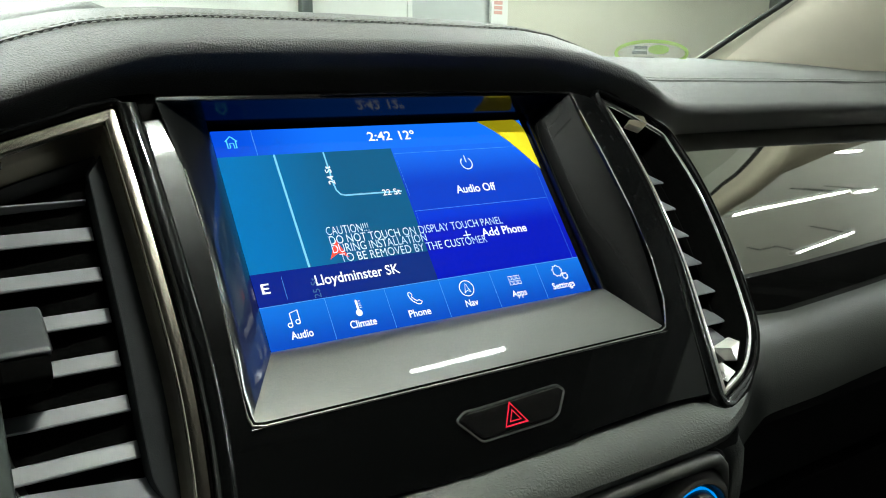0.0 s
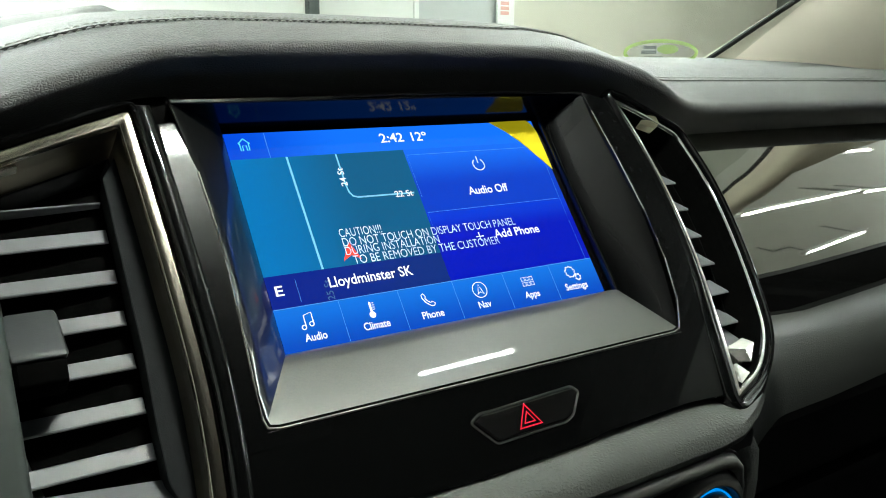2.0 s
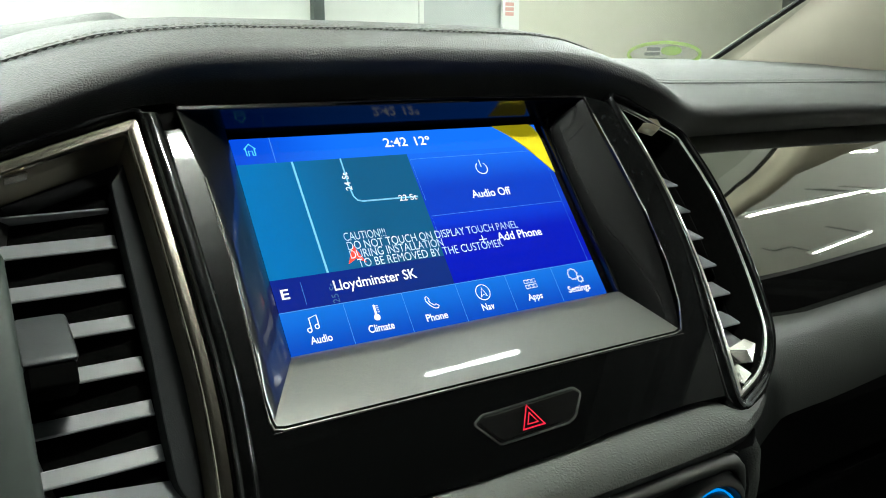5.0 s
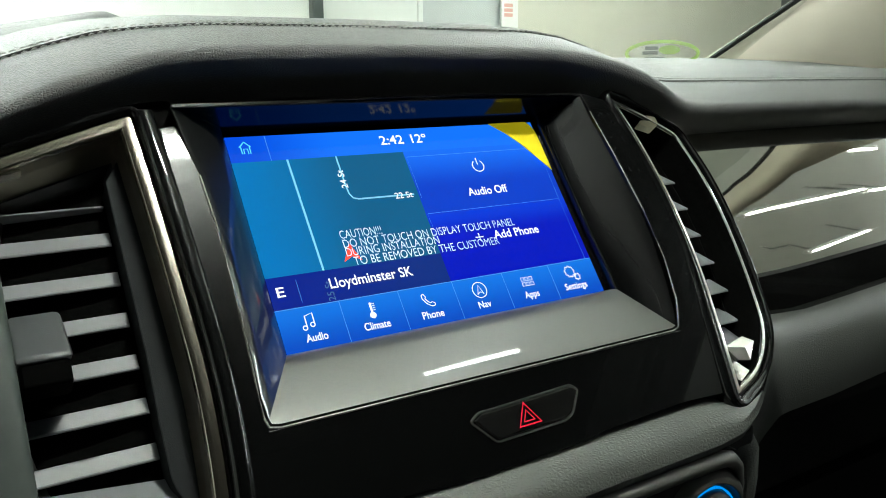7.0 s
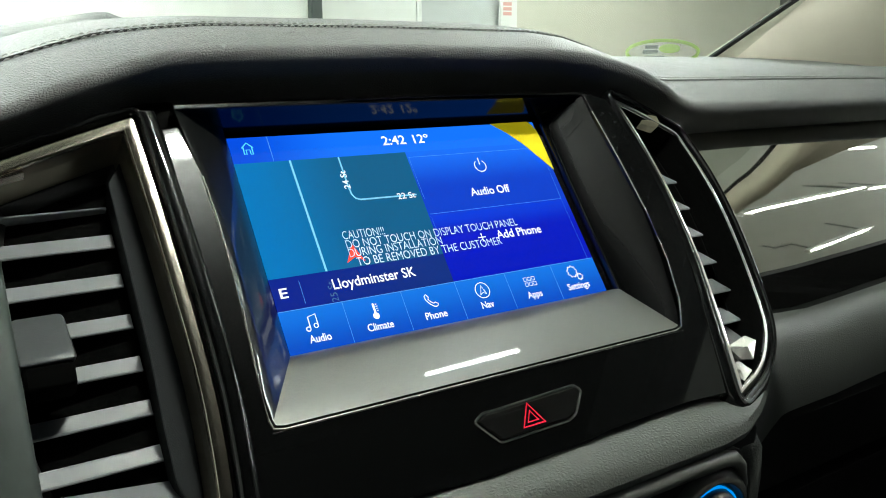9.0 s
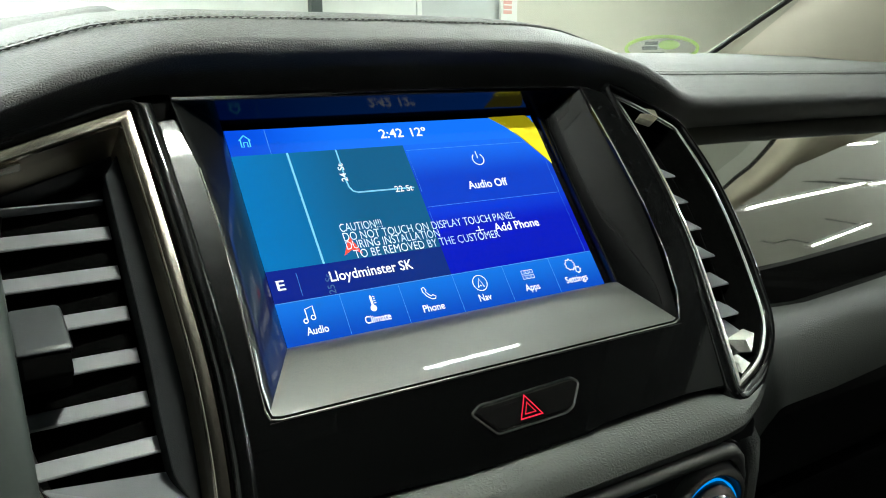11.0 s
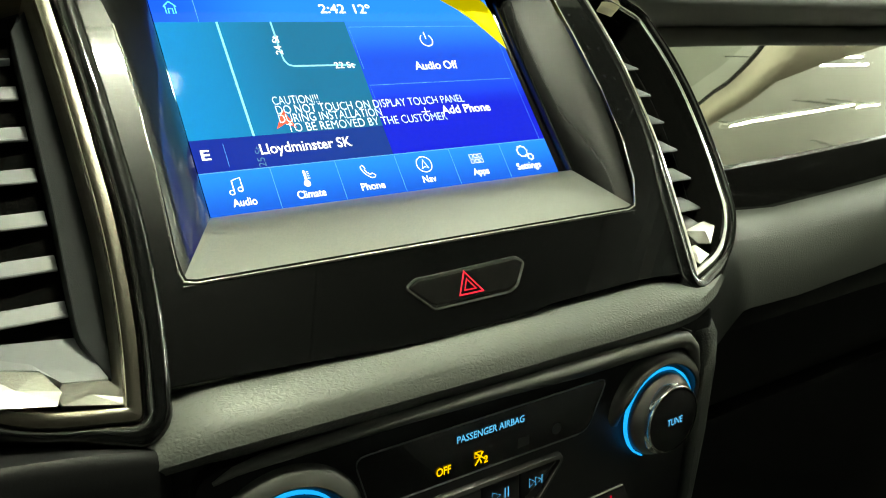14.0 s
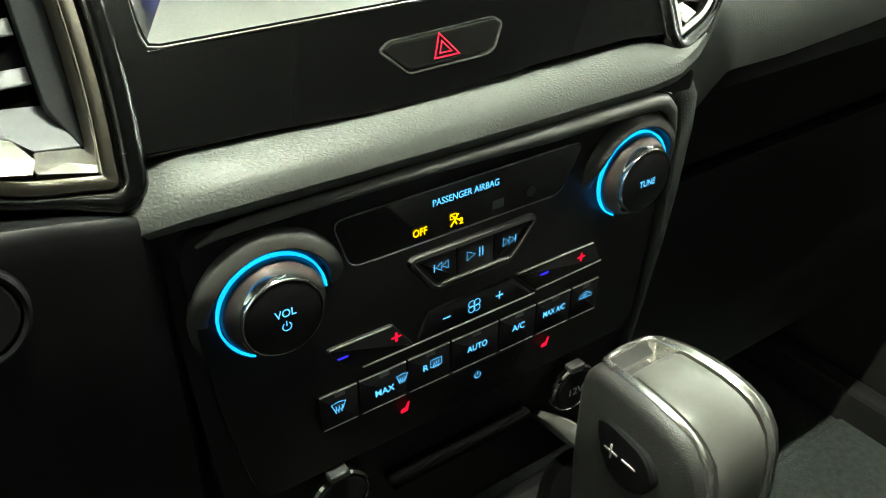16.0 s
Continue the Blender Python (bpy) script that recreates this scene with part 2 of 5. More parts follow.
def solo(name, bm, material, label, category, m=None, kind="", smooth=False, group=""):
    ob = part(name, bm, material, None, "", smooth)
    if m is not None:
        ob.matrix_world = m
    return tagged(ob, label, category, group, kind)


def add_box(bm, x0, x1, y0, y1, z0, z1, bevel=0.0, seg=2):
    vs = [bm.verts.new((x, y, z)) for x in (x0, x1) for y in (y0, y1) for z in (z0, z1)]
    fs = [bm.faces.new([vs[i] for i in q]) for q in
          ((0, 1, 3, 2), (4, 6, 7, 5), (0, 4, 5, 1), (2, 3, 7, 6), (0, 2, 6, 4), (1, 5, 7, 3))]
    if bevel:
        es = list({e for f in fs for e in f.edges})
        bmesh.ops.bevel(bm, geom=es, offset=bevel, segments=seg, affect="EDGES", profile=0.5)
    return bm


def box(x0, x1, y0, y1, z0, z1, bevel=0.0, seg=2):
    return add_box(bmesh.new(), x0, x1, y0, y1, z0, z1, bevel, seg)


def add_loft(bm, rings, closed=True, caps=True):
    rows = [[bm.verts.new(p) for p in ring] for ring in rings]
    n = len(rows[0])
    for a, b in zip(rows, rows[1:]):
        for i in range(n if closed else n - 1):
            j = (i + 1) % n
            bm.faces.new((a[i], a[j], b[j], b[i]))
    if caps and closed:
        bm.faces.new(rows[0])
        bm.faces.new(rows[-1])
    return bm


def loft(rings, closed=True, caps=True):
    return add_loft(bmesh.new(), rings, closed, caps)


def round_poly(pts, r, n=4):
    """A closed polygon with its corners cut to small arcs."""
    out, k = [], len(pts)
    for i in range(k):
        p, a, b = Vector(pts[i]), Vector(pts[i - 1]), Vector(pts[(i + 1) % k])
        ra = r[i] if isinstance(r, (list, tuple)) else r
        da, db = (a - p), (b - p)
        ca, cb = p + da.normalized() * min(ra, da.length * 0.45), p + db.normalized() * min(ra, db.length * 0.45)
        for s in range(n + 1):
            t = s / n
            out.append(tuple(ca * (1 - t) ** 2 + p * 2 * t * (1 - t) + cb * t * t))
    return out


def inset(pts, d):
    """A closed convex polygon moved inwards by d (outwards if negative)."""
    k = len(pts)
    area = sum(pts[i - 1][0] * pts[i][1] - pts[i][0] * pts[i - 1][1] for i in range(k))
    s = 1 if area > 0 else -1
    out = []
    for i in range(k):
        p, a, b = Vector(pts[i]), Vector(pts[i - 1]), Vector(pts[(i + 1) % k])
        e, g = (p - a).normalized(), (b - p).normalized()
        n1, n2 = Vector((-e.y, e.x)) * s, Vector((-g.y, g.x)) * s
        m = n1 + n2
        m = m / max(0.35, m.dot(n1)) if m.length > 1e-6 else n1
        out.append(tuple(p + m * d))
    return out


def prism(pts, y0, y1, bevel=0.0):
    """A polygon of (x, z) with depth from y0 (front) to y1; bevel rounds its front edge."""
    if bevel:
        rings = [[(x, y1, z) for x, z in pts], [(x, y0 + bevel, z) for x, z in pts],
                 [(x, y0 + bevel * 0.3, z) for x, z in inset(pts, bevel * 0.3)], [(x, y0, z) for x, z in inset(pts, bevel)]]
    else:
        rings = [[(x, y1, z) for x, z in pts], [(x, y0, z) for x, z in pts]]
    return loft(rings)


def add_tube(bm, path, r, n=8, closed=False, flat=1.0):
    path = [Vector(p) for p in path]
    rings, k = [], len(path)
    for i, p in enumerate(path):
        a = path[i - 1] if i or closed else p
        b = path[(i + 1) % k] if i < k - 1 or closed else p
        d = (b - a).normalized()
        u = d.cross(Vector((0, 0, 1)))
        u = u.normalized() if u.length > 1e-4 else Vector((1, 0, 0))
        v = d.cross(u).normalized()
        ri = r[i] if isinstance(r, (list, tuple)) else r
        rings.append([p + u * ri * math.cos(w) + v * ri * flat * math.sin(w) for w in [2 * math.pi * j / n for j in range(n)]])
    if closed:
        rings.append(rings[0])
        rows = [[bm.verts.new(p) for p in ring] for ring in rings[:-1]]
        for i in range(k):
            a, b = rows[i], rows[(i + 1) % k]
            for j in range(n):
                bm.faces.new((a[j], a[(j + 1) % n], b[(j + 1) % n], b[j]))
        return bm
    return add_loft(bm, rings)


def tube(path, r, n=8, closed=False, flat=1.0):
    return add_tube(bmesh.new(), path, r, n, closed, flat)


def turned(profile, n=48, a0=0.0, a1=2 * math.pi):
    """A solid turned round the y axis: profile of (radius, y)."""
    bm = bmesh.new()
    full = abs(a1 - a0 - 2 * math.pi) < 1e-6
    k = n if full else n + 1
    rows = [[bm.verts.new((r * math.cos(a0 + (a1 - a0) * i / n), y, r * math.sin(a0 + (a1 - a0) * i / n))) for i in range(k)]
            for r, y in profile]
    for a, b in zip(rows, rows[1:]):
        for i in range(n):
            j = (i + 1) % k
            bm.faces.new((a[i], a[j], b[j], b[i]))
    if full and profile[-1][0] > 1e-6:
        bm.faces.new(rows[-1])
    return bm


def flat(pts, y):
    """A flat polygon of (x, z), facing the driver."""
    bm = bmesh.new()
    bm.faces.new([bm.verts.new((x, y, z)) for x, z in pts])
    return bm


def line2(pts, w, y, closed=False, bm=None):
    """A flat line of width w through (x, z) points, as joined quads."""
    bm = bm or bmesh.new()
    pts = [Vector(p) for p in pts]
    if closed:
        pts = pts + [pts[0]]
    left, right = [], []
    for i, p in enumerate(pts):
        a, b = pts[max(i - 1, 0)], pts[min(i + 1, len(pts) - 1)]
        if closed and i in (0, len(pts) - 1):
            a, b = pts[-2], pts[1]
        d = (b - a).normalized()
        n = Vector((-d.y, d.x)) * w / 2
        left.append(bm.verts.new((p.x + n.x, y, p.y + n.y)))
        right.append(bm.verts.new((p.x - n.x, y, p.y - n.y)))
    for i in range(len(pts) - 1):
        bm.faces.new((left[i], right[i], right[i + 1], left[i + 1]))
    return bm


def arc(cx, cz, r, a0, a1, n=20, rz=None):
    return [(cx + r * math.cos(radians(a0 + (a1 - a0) * i / n)), cz + (rz or r) * math.sin(radians(a0 + (a1 - a0) * i / n))) for i in range(n + 1)]


def lettering(name, body, size, x, z, y, material, parent, width=None, align="CENTER", turn=0.0, bold=0.0, label=""):
    """Flat letters on a plane that faces the driver; width stretches the line to that length."""
    cu = bpy.data.curves.new(name, "FONT")
    cu.body, cu.size, cu.align_x, cu.align_y, cu.offset = body, size, align, "CENTER", bold
    cu.resolution_u = 4
    tmp = bpy.data.objects.new(name, cu)
    scene.collection.objects.link(tmp)
    me = bpy.data.meshes.new_from_object(tmp.evaluated_get(bpy.context.evaluated_depsgraph_get()))
    bpy.data.objects.remove(tmp)
    bm = bmesh.new()
    bm.from_mesh(me)
    bpy.data.meshes.remove(me)
    xs = [v.co.x for v in bm.verts]
    ys = [v.co.y for v in bm.verts]
    w, mid, low, top = max(xs) - min(xs), (max(xs) + min(xs)) / 2, min(ys), max(ys)
    k = width / w if width else 1.0
    zoom = Matrix.Rotation(radians(90), 4, "X") @ Matrix.Rotation(radians(turn), 4, "Z") @ Matrix.Diagonal((k, 1, 1, 1)) @ Matrix.Translation((-mid, -(low + top) / 2, 0))
    bm.transform(zoom)
    for v in bm.verts:
        v.co += Vector((x, y, z))
    return part(name, bm, material, parent, label)


# ---- the garage ----
GX0, GX1, GY0, GY1, GH = -3.2, 9.0, -7.5, 6.2, 3.6


def structure(name, bm, material, label, category):
    return solo(name, bm, material, label, category, kind="structure")


structure("floor", box(GX0, GX1, GY0, GY1, -0.2, 0.0), CONCRETE, "worn grey concrete garage floor", "floor")
structure("ceiling", box(GX0, GX1, GY0, GY1, GH, GH + 0.2), WHITEWALL, "white painted garage ceiling", "ceiling")
structure("wall_west", box(GX0 - 0.2, GX0, GY0, GY1, 0, GH), WHITEWALL, "plain white painted garage wall", "wall")
# East and south walls are unseen, dark to cut light into the cabin.
structure("wall_east", box(GX1, GX1 + 0.2, GY0, GY1, 0, GH), DARKWALL, "unseen garage wall, dark to cut light into the cabin", "wall")
structure("wall_south", box(GX0, GX1, GY0 - 0.2, GY0, 0, GH), DARKWALL, "unseen wall behind the truck, dark to cut light", "wall")
north = thing("wall_north", "garage front wall, white beside greenish grey", "wall", kind="structure")
part("white_panel", box(GX0, 3.72, GY1, GY1 + 0.2, 0, GH), WHITEWALL, north, "bright white painted wall")
part("grey_panel", box(4.75, GX1, GY1, GY1 + 0.2, 0, GH), OLIVE, north, "greenish grey painted wall")
part("upper_band", box(3.72, 4.75, GY1, GY1 + 0.2, 2.5, GH), WHITEWALL, north)
part("post", box(2.66, 2.76, GY1 - 0.09, GY1 - 0.002, 0, GH, 0.01), STEEL, north, "dark steel door post")
door = thing("door_1", "closed pale grey service door in the garage wall", "door", kind="structure")
part("leaf", box(3.77, 4.70, GY1 + 0.02, GY1 + 0.07, 0, 2.46, 0.004), GREYDOOR, door)
part("door_frame", box(3.72, 3.77, GY1 - 0.02, GY1 + 0.1, 0, 2.5, 0.004), WHITEWALL, door)
part("door_frame", box(4.70, 4.75, GY1 - 0.02, GY1 + 0.1, 0, 2.5, 0.004), WHITEWALL, door)
sign = thing("wall_sign", "white safety sign with faded red marks on the wall", "sign")
part("plate", box(4.63, 4.83, GY1 - 0.06, GY1 - 0.025, 1.55, 2.1, 0.004), WHITEWALL, sign)
for k in range(3):
    part("red_bar", box(4.66, 4.76, GY1 - 0.064, GY1 - 0.0605, 1.785 + 0.045 * k, 1.818 + 0.045 * k), REDINK, sign)


def ceiling_light(x, y, length, along, offsets=(-0.055, 0.055), r=0.019):
    """A twin-tube fluorescent fitting below the ceiling."""
    ob = thing("ceiling_light", "hanging white fluorescent light with bare tubes", "ceiling light", pose(x, y, GH, 0, 0, {"x": 0, "y": 90}.get(along, along)), "garage ceiling lights")
    h = length / 2
    part("housing", box(-h, h, -0.03, 0.03, -0.40, -0.35, 0.006), WHITEWALL, ob)
    for e in (-h * 0.8, h * 0.8):
        part("hanger", box(e - 0.006, e + 0.006, -0.006, 0.006, -0.35, -0.002), STEEL, ob)
    for s in offsets:
        part("tube", tube([(-h + 0.03, s, -0.385), (h - 0.03, s, -0.385)], r, 10), TUBE, ob, "lit fluorescent tube", True)
    for e in (-h + 0.02, h - 0.02):
        part("lamp_holder", box(e - 0.012, e + 0.012, min(offsets) - 0.025, max(offsets) + 0.025, -0.412, -0.348, 0.003), WHITEWALL, ob)
    return ob


# Fittings out of view, added to light the walls and ceiling.
for lx, ly, ll in ((3.0, 2.4, 2.4), (-2.1, 2.6, 2.4), (6.4, 1.6, 2.4), (7.2, -0.6, 2.4)):
    ceiling_light(lx, ly, ll, "y")
# The short one follows a reflected streak; the others are added for light.
for lx, ly, ll in ((1.31, 0.508, 0.46), (-0.6, 2.4, 2.0), (-1.4, 3.3, 2.0), (0.0, 5.0, 2.0), (5.2, 4.6, 2.4)):
    ceiling_light(lx, ly, ll, "x", (-0.055, 0.055) if ll > 1.7 else (0.0,), 0.019 if ll > 1.7 else 0.021)
for lx, ly, ll, turn in ((3.70, -0.83, 1.15, 12), (4.46, -0.735, 0.34, 6), (3.95, -0.005, 0.62, 5), (3.72, 0.115, 0.95, 6), (4.6, -1.70, 0.7, 27)):
    ceiling_light(lx, ly, ll, turn, (0.0,))


# ---- the truck's cabin shell ----
structure("cabin_floor", box(-0.78, 0.78, -1.7, 0.65, 0.42, 0.5), CARPET, "dark grey carpet on the truck floor", "floor")
structure("firewall", box(-0.78, 0.78, 0.62, 0.66, 0.42, 1.25), MATTE, "black bulkhead under the windscreen", "bulkhead")
structure("cabin_back", box(-0.78, 0.78, -1.74, -1.7, 0.42, 1.75), DOORP, "dark rear wall of the cabin", "wall")
# Roof is out of view; its lining is near-black to darken reflections.
roof = thing("cabin_roof", "truck roof with a charcoal fabric headliner", "roof", kind="structure")
part("headliner", loft([[(x, y, 1.72 - 0.05 * (x / 0.7) ** 2 + (0.012 if k else 0.0)) for x in (-0.68, -0.4, 0, 0.4, 0.68)] for k, y in ((0, -0.12), (0, -1.6))], False), HEAD, roof)
part("roof_panel", loft([[(x, y, 1.76 - 0.05 * (x / 0.7) ** 2) for x in (-0.72, -0.4, 0, 0.4, 0.72)] for y in (-0.105, -1.72)], False), STEEL, roof)
for s in (-1, 1):
    # Rail added low to block bright side-window reflections in the fascia.
    part("side_block_rail", box(*sorted((s * 0.63, s * 0.73)), -1.7, -0.2, 1.58, 1.72, 0.03, 3), HEAD, roof)
    dr = thing("cabin_door", "closed front door with a dark plastic inner panel", "door", group="cabin doors")
    part("panel", box(*sorted((s * 0.74, s * 0.80)), -1.0, 0.42, 0.5, 1.27, 0.012), DOORP, dr)
    part("armrest", box(*sorted((s * 0.66, s * 0.739)), -0.75, -0.15, 0.98, 1.05, 0.018), SOFT, dr)
    qd = thing("rear_door", "closed rear door with a dark plastic inner panel", "door", group="cabin doors")
    part("panel", box(*sorted((s * 0.74, s * 0.80)), -1.7, -1.01, 0.5, 1.27, 0.012), DOORP, qd)
    # Opaque panel out of view, added to keep light out from behind.
    part("rear_light_block", box(*sorted((s * 0.71, s * 0.715)), -1.7, -0.95, 1.265, 1.715), PIANO, qd, "opaque dark panel added to block rear light")
    part("window_post", box(*sorted((s * 0.70, s * 0.75)), -1.03, -0.93, 1.27, 1.70, 0.012), HEAD, qd)

# overhead console with its reading lamps
oc = thing("overhead_console", "unseen overhead console, added dark around lit reading lamps", "overhead console")
# Housing is unseen, added wide and dark to blacken the fascia's reflections.
part("housing", box(-0.112, 0.20, -0.55, -0.122, 1.703, 1.722, 0.006), DOORP, oc)
part("lamp_lens", box(-0.045, 0.045, -0.156, -0.138, 1.6995, 1.7035, 0.001), LAMP, oc, "lit white reading lamp lens")

# Unseen dark board, added to darken what the right slope reflects.
visor = thing("reflection_board", "unseen dark board added to darken bezel reflections", "sun visor")
part("board", box(-0.46, -0.115, -0.52, -0.135, 1.672, 1.690, 0.008, 3), DOORP, visor, "", True)

# windscreen pillars: beige trim outside the black glass edge
def pillar(s):
    ob = thing("windscreen_pillar", "beige fabric-covered windscreen pillar with a black glass edge", "pillar", group="windscreen pillars", kind="structure")
    base, top = Vector((0.715, 0.43, 1.309)), Vector((0.675, -0.36, 1.674))
    prof = [(-0.012, 0.03), (0.0, -0.004), (0.03, -0.02), (0.08, -0.024), (0.14, -0.018), (0.20, -0.006), (0.27, 0.02)]
    rings = []
    for k in range(9):
        t = k / 8
        p = base.lerp(top, t) + Vector((0, 0, 0.02 * math.sin(math.pi * t)))
        w = max(0.25, 1 - 1.6 * t)
        rings.append([(s * (p.x + 0.35 * a * w + b * 0.2), p.y - 1.1 * a * w, p.z + b * 0.6 - a * w * 0.12) for a, b in prof])
    part("trim_cover", loft(rings, False), BEIGE, ob, "", True)
    edge = []
    for k in range(9):
        t = k / 8
        p = base.lerp(top, t) + Vector((0, 0, 0.02 * math.sin(math.pi * t)))
        edge.append((s * (p.x - 0.006), p.y + 0.018, p.z + 0.006))
    part("black_edge", tube(edge, 0.0036, 8), RUBBER, ob, "black glass edge", True)
    return ob


pillar(1), pillar(-1)

glass = bpy.data.materials.new("clear_windscreen_glass")
glass.use_nodes = True
gn = glass.node_tree
clear_bsdf, shine, blend = gn.nodes.new("ShaderNodeBsdfTransparent"), gn.nodes.new("ShaderNodeBsdfGlossy"), gn.nodes.new("ShaderNodeMixShader")
clear_bsdf.inputs["Color"].default_value = (0.80, 0.83, 0.79, 1)
shine.inputs["Roughness"].default_value = 0.0
blend.inputs[0].default_value = 0.03
gn.links.new(clear_bsdf.outputs[0], blend.inputs[1])
gn.links.new(shine.outputs[0], blend.inputs[2])
gn.links.new(blend.outputs[0], gn.nodes["Material Output"].inputs["Surface"])
screen_rows = []
for t in (0, 0.25, 0.5, 0.75, 1):
    screen_rows.append([(x * (1 - 0.1 * t), (0.72 - 0.36 * (abs(x) / 0.7) ** 2.2) * (1 - t) + (-0.12 - 0.2 * (abs(x) / 0.7) ** 2) * t + 0.02, 1.325 + 0.385 * t + 0.02 * math.sin(math.pi * t)) for x in [0.7 * k / 12 for k in range(-12, 13)]])
ws = structure("windscreen", loft(screen_rows, False), glass, "clear windscreen with a green oval sticker", "windscreen")
ws.visible_shadow = False


# oval sticker low on the windscreen
stick = thing("windscreen_sticker", "oval lime green edged sticker on the windscreen", "sticker", look((0.592, 0.400, 1.337), (-0.2, -0.33, 1.37)) @ pose(0, 0, 0, -90, 0, 0) @ Matrix.Scale(0.72, 4))
part("backing", flat(arc(0, 0, 0.060, 0, 360, 40, 0.020)[:-1], 0.0), PALE, stick, "pale green film")
part("rim", line2(arc(0, 0, 0.060, 0, 360, 40, 0.020)[:-1], 0.006, -0.001, True), GREEN, stick, "lime green rim")
part("green_mark", flat(arc(-0.012, 0.006, 0.018, 0, 360, 20, 0.008)[:-1], -0.0012), GREEN, stick)
for bx, bz, bw in ((0.018, 0.009, 0.022), (0.02, 0.001, 0.026), (0.012, -0.009, 0.034)):
    part("print_bar", flat([(bx - bw / 2, bz - 0.003), (bx + bw / 2, bz - 0.003), (bx + bw / 2, bz + 0.003), (bx - bw / 2, bz + 0.003)], -0.0014), BLUEINK, stick)


# ---- dashboard: padded top ----
def lerp_table(x, table):
    if x <= table[0][0]:
        return table[0][1:]
    for a, b in zip(table, table[1:]):
        if x <= b[0]:
            t = (x - a[0]) / (b[0] - a[0])
            t = t * t * (3 - 2 * t) if len(a) < 3 else t
            return tuple(p + (q - p) * t for p, q in zip(a[1:], b[1:]))
    return table[-1][1:]


# |x|: lip y z, boundary z, seam y z, crest y z
HOOD = [
    (0.00, 0.020, 1.3075, 1.3290, 0.042, 1.3415, 0.090, 1.3478),
    (0.09, 0.020, 1.3070, 1.3275, 0.042, 1.3410, 0.090, 1.3472),
    (0.115, 0.019, 1.3060, 1.3250, 0.043, 1.3385, 0.090, 1.3455),
    (0.135, 0.018, 1.3015, 1.3205, 0.045, 1.3340, 0.092, 1.3425),
    (0.155, 0.018, 1.2950, 1.3150, 0.049, 1.3285, 0.096, 1.3385),
    (0.175, 0.022, 1.2870, 1.3080, 0.055, 1.3220, 0.102, 1.3340),
    (0.195, 0.032, 1.2800, 1.3010, 0.062, 1.3160, 0.110, 1.3290),
    (0.215, 0.041, 1.2770, 1.2965, 0.067, 1.3130, 0.118, 1.3260),
    (0.24, 0.045, 1.2765, 1.2945, 0.069, 1.3118, 0.122, 1.3250),
    (0.45, 0.048, 1.2760, 1.2930, 0.070, 1.3105, 0.125, 1.3220),
    (0.72, 0.060, 1.2740, 1.2900, 0.080, 1.3070, 0.135, 1.3170),
]


HOOD_LEFT = HOOD[:2] + [
    (0.115, 0.019, 1.3068, 1.3250, 0.043, 1.3390, 0.090, 1.3455),
    (0.135, 0.018, 1.3035, 1.3192, 0.044, 1.3365, 0.092, 1.3435),
    (0.155, 0.016, 1.2985, 1.3140, 0.046, 1.3310, 0.096, 1.3390),
    (0.175, 0.014, 1.2940, 1.3062, 0.048, 1.3245, 0.102, 1.3330),
    (0.200, 0.012, 1.2870, 1.2972, 0.050, 1.3170, 0.110, 1.3260),
    (0.24, 0.010, 1.2780, 1.2885, 0.052, 1.3100, 0.118, 1.3200),
    (0.62, 0.010, 1.2700, 1.2850, 0.060, 1.3000, 0.125, 1.3100),
]


def hood_row(x):
    ly, lz, bz, sy, sz, cy, cz = lerp_table(abs(x), HOOD if x > 0 else HOOD_LEFT)
    ly += 0.0125 * max(0.0, min(1.0, (0.205 - x) / 0.11))
    by = ly - 0.0165
    bz += 0.002 * max(0.0, min(1.0, (x + 0.16) / 0.04, (0.19 - x) / 0.04))
    h = bz - lz
    p0, p1, p2 = Vector((ly + 0.70 * (by - ly), lz + 0.62 * h)), Vector((by - 0.0006, bz - 0.0004)), Vector((by + 0.13 * (sy - by), bz + 0.20 * (sz - bz)))
    edge = [tuple(p0.lerp(p1, k / 8).lerp(p1.lerp(p2, k / 8), k / 8)) for k in range(9)]
    return [(ly + 0.034, 1.215), (ly + 0.03, lz + 0.002), (ly + 0.002, lz), (ly + 0.09 * (by - ly), lz + 0.0010), *edge, (by + 0.40 * (sy - by), bz + 0.50 * (sz - bz)), (by + 0.66 * (sy - by), bz + 0.76 * (sz - bz)),
            (sy, sz), (sy + 0.35 * (cy - sy), sz + 0.52 * (cz - sz)), (cy, cz), (cy + 0.06, cz + 0.001), (0.28, 0.5 * cz + 0.5 * 1.334),
            (0.42, 1.332), (0.66, 1.325)]


dash = thing("dashboard", "black grained padded dashboard with grey stitched seams", "dashboard")
xs = [-0.62, -0.5, -0.4, -0.3] + [-0.26 + 0.008 * k for k in range(66)] + [0.275, 0.3, 0.34, 0.4, 0.47, 0.55, 0.63, 0.72]
bm = loft([[(x, y, z) for y, z in hood_row(x)] for x in xs], False)
part("top_pad", bm, LEATHER, dash, "grained black top pad with a rounded edge", True)


def seam(a, b, n, off=0.0, up=0.0):
    pts = []
    for k in range(n + 1):
        x = a + (b - a) * k / n
        r = hood_row(x)
        s0, s1, s2 = Vector(r[14]), Vector(r[15]), Vector(r[16])
        d = (s2 - s1 if off > 0 else s1 - s0).normalized()
        p = s1 + d * off + Vector((-d.y, d.x)) * up
        pts.append((x, p.x, p.y))
    return pts


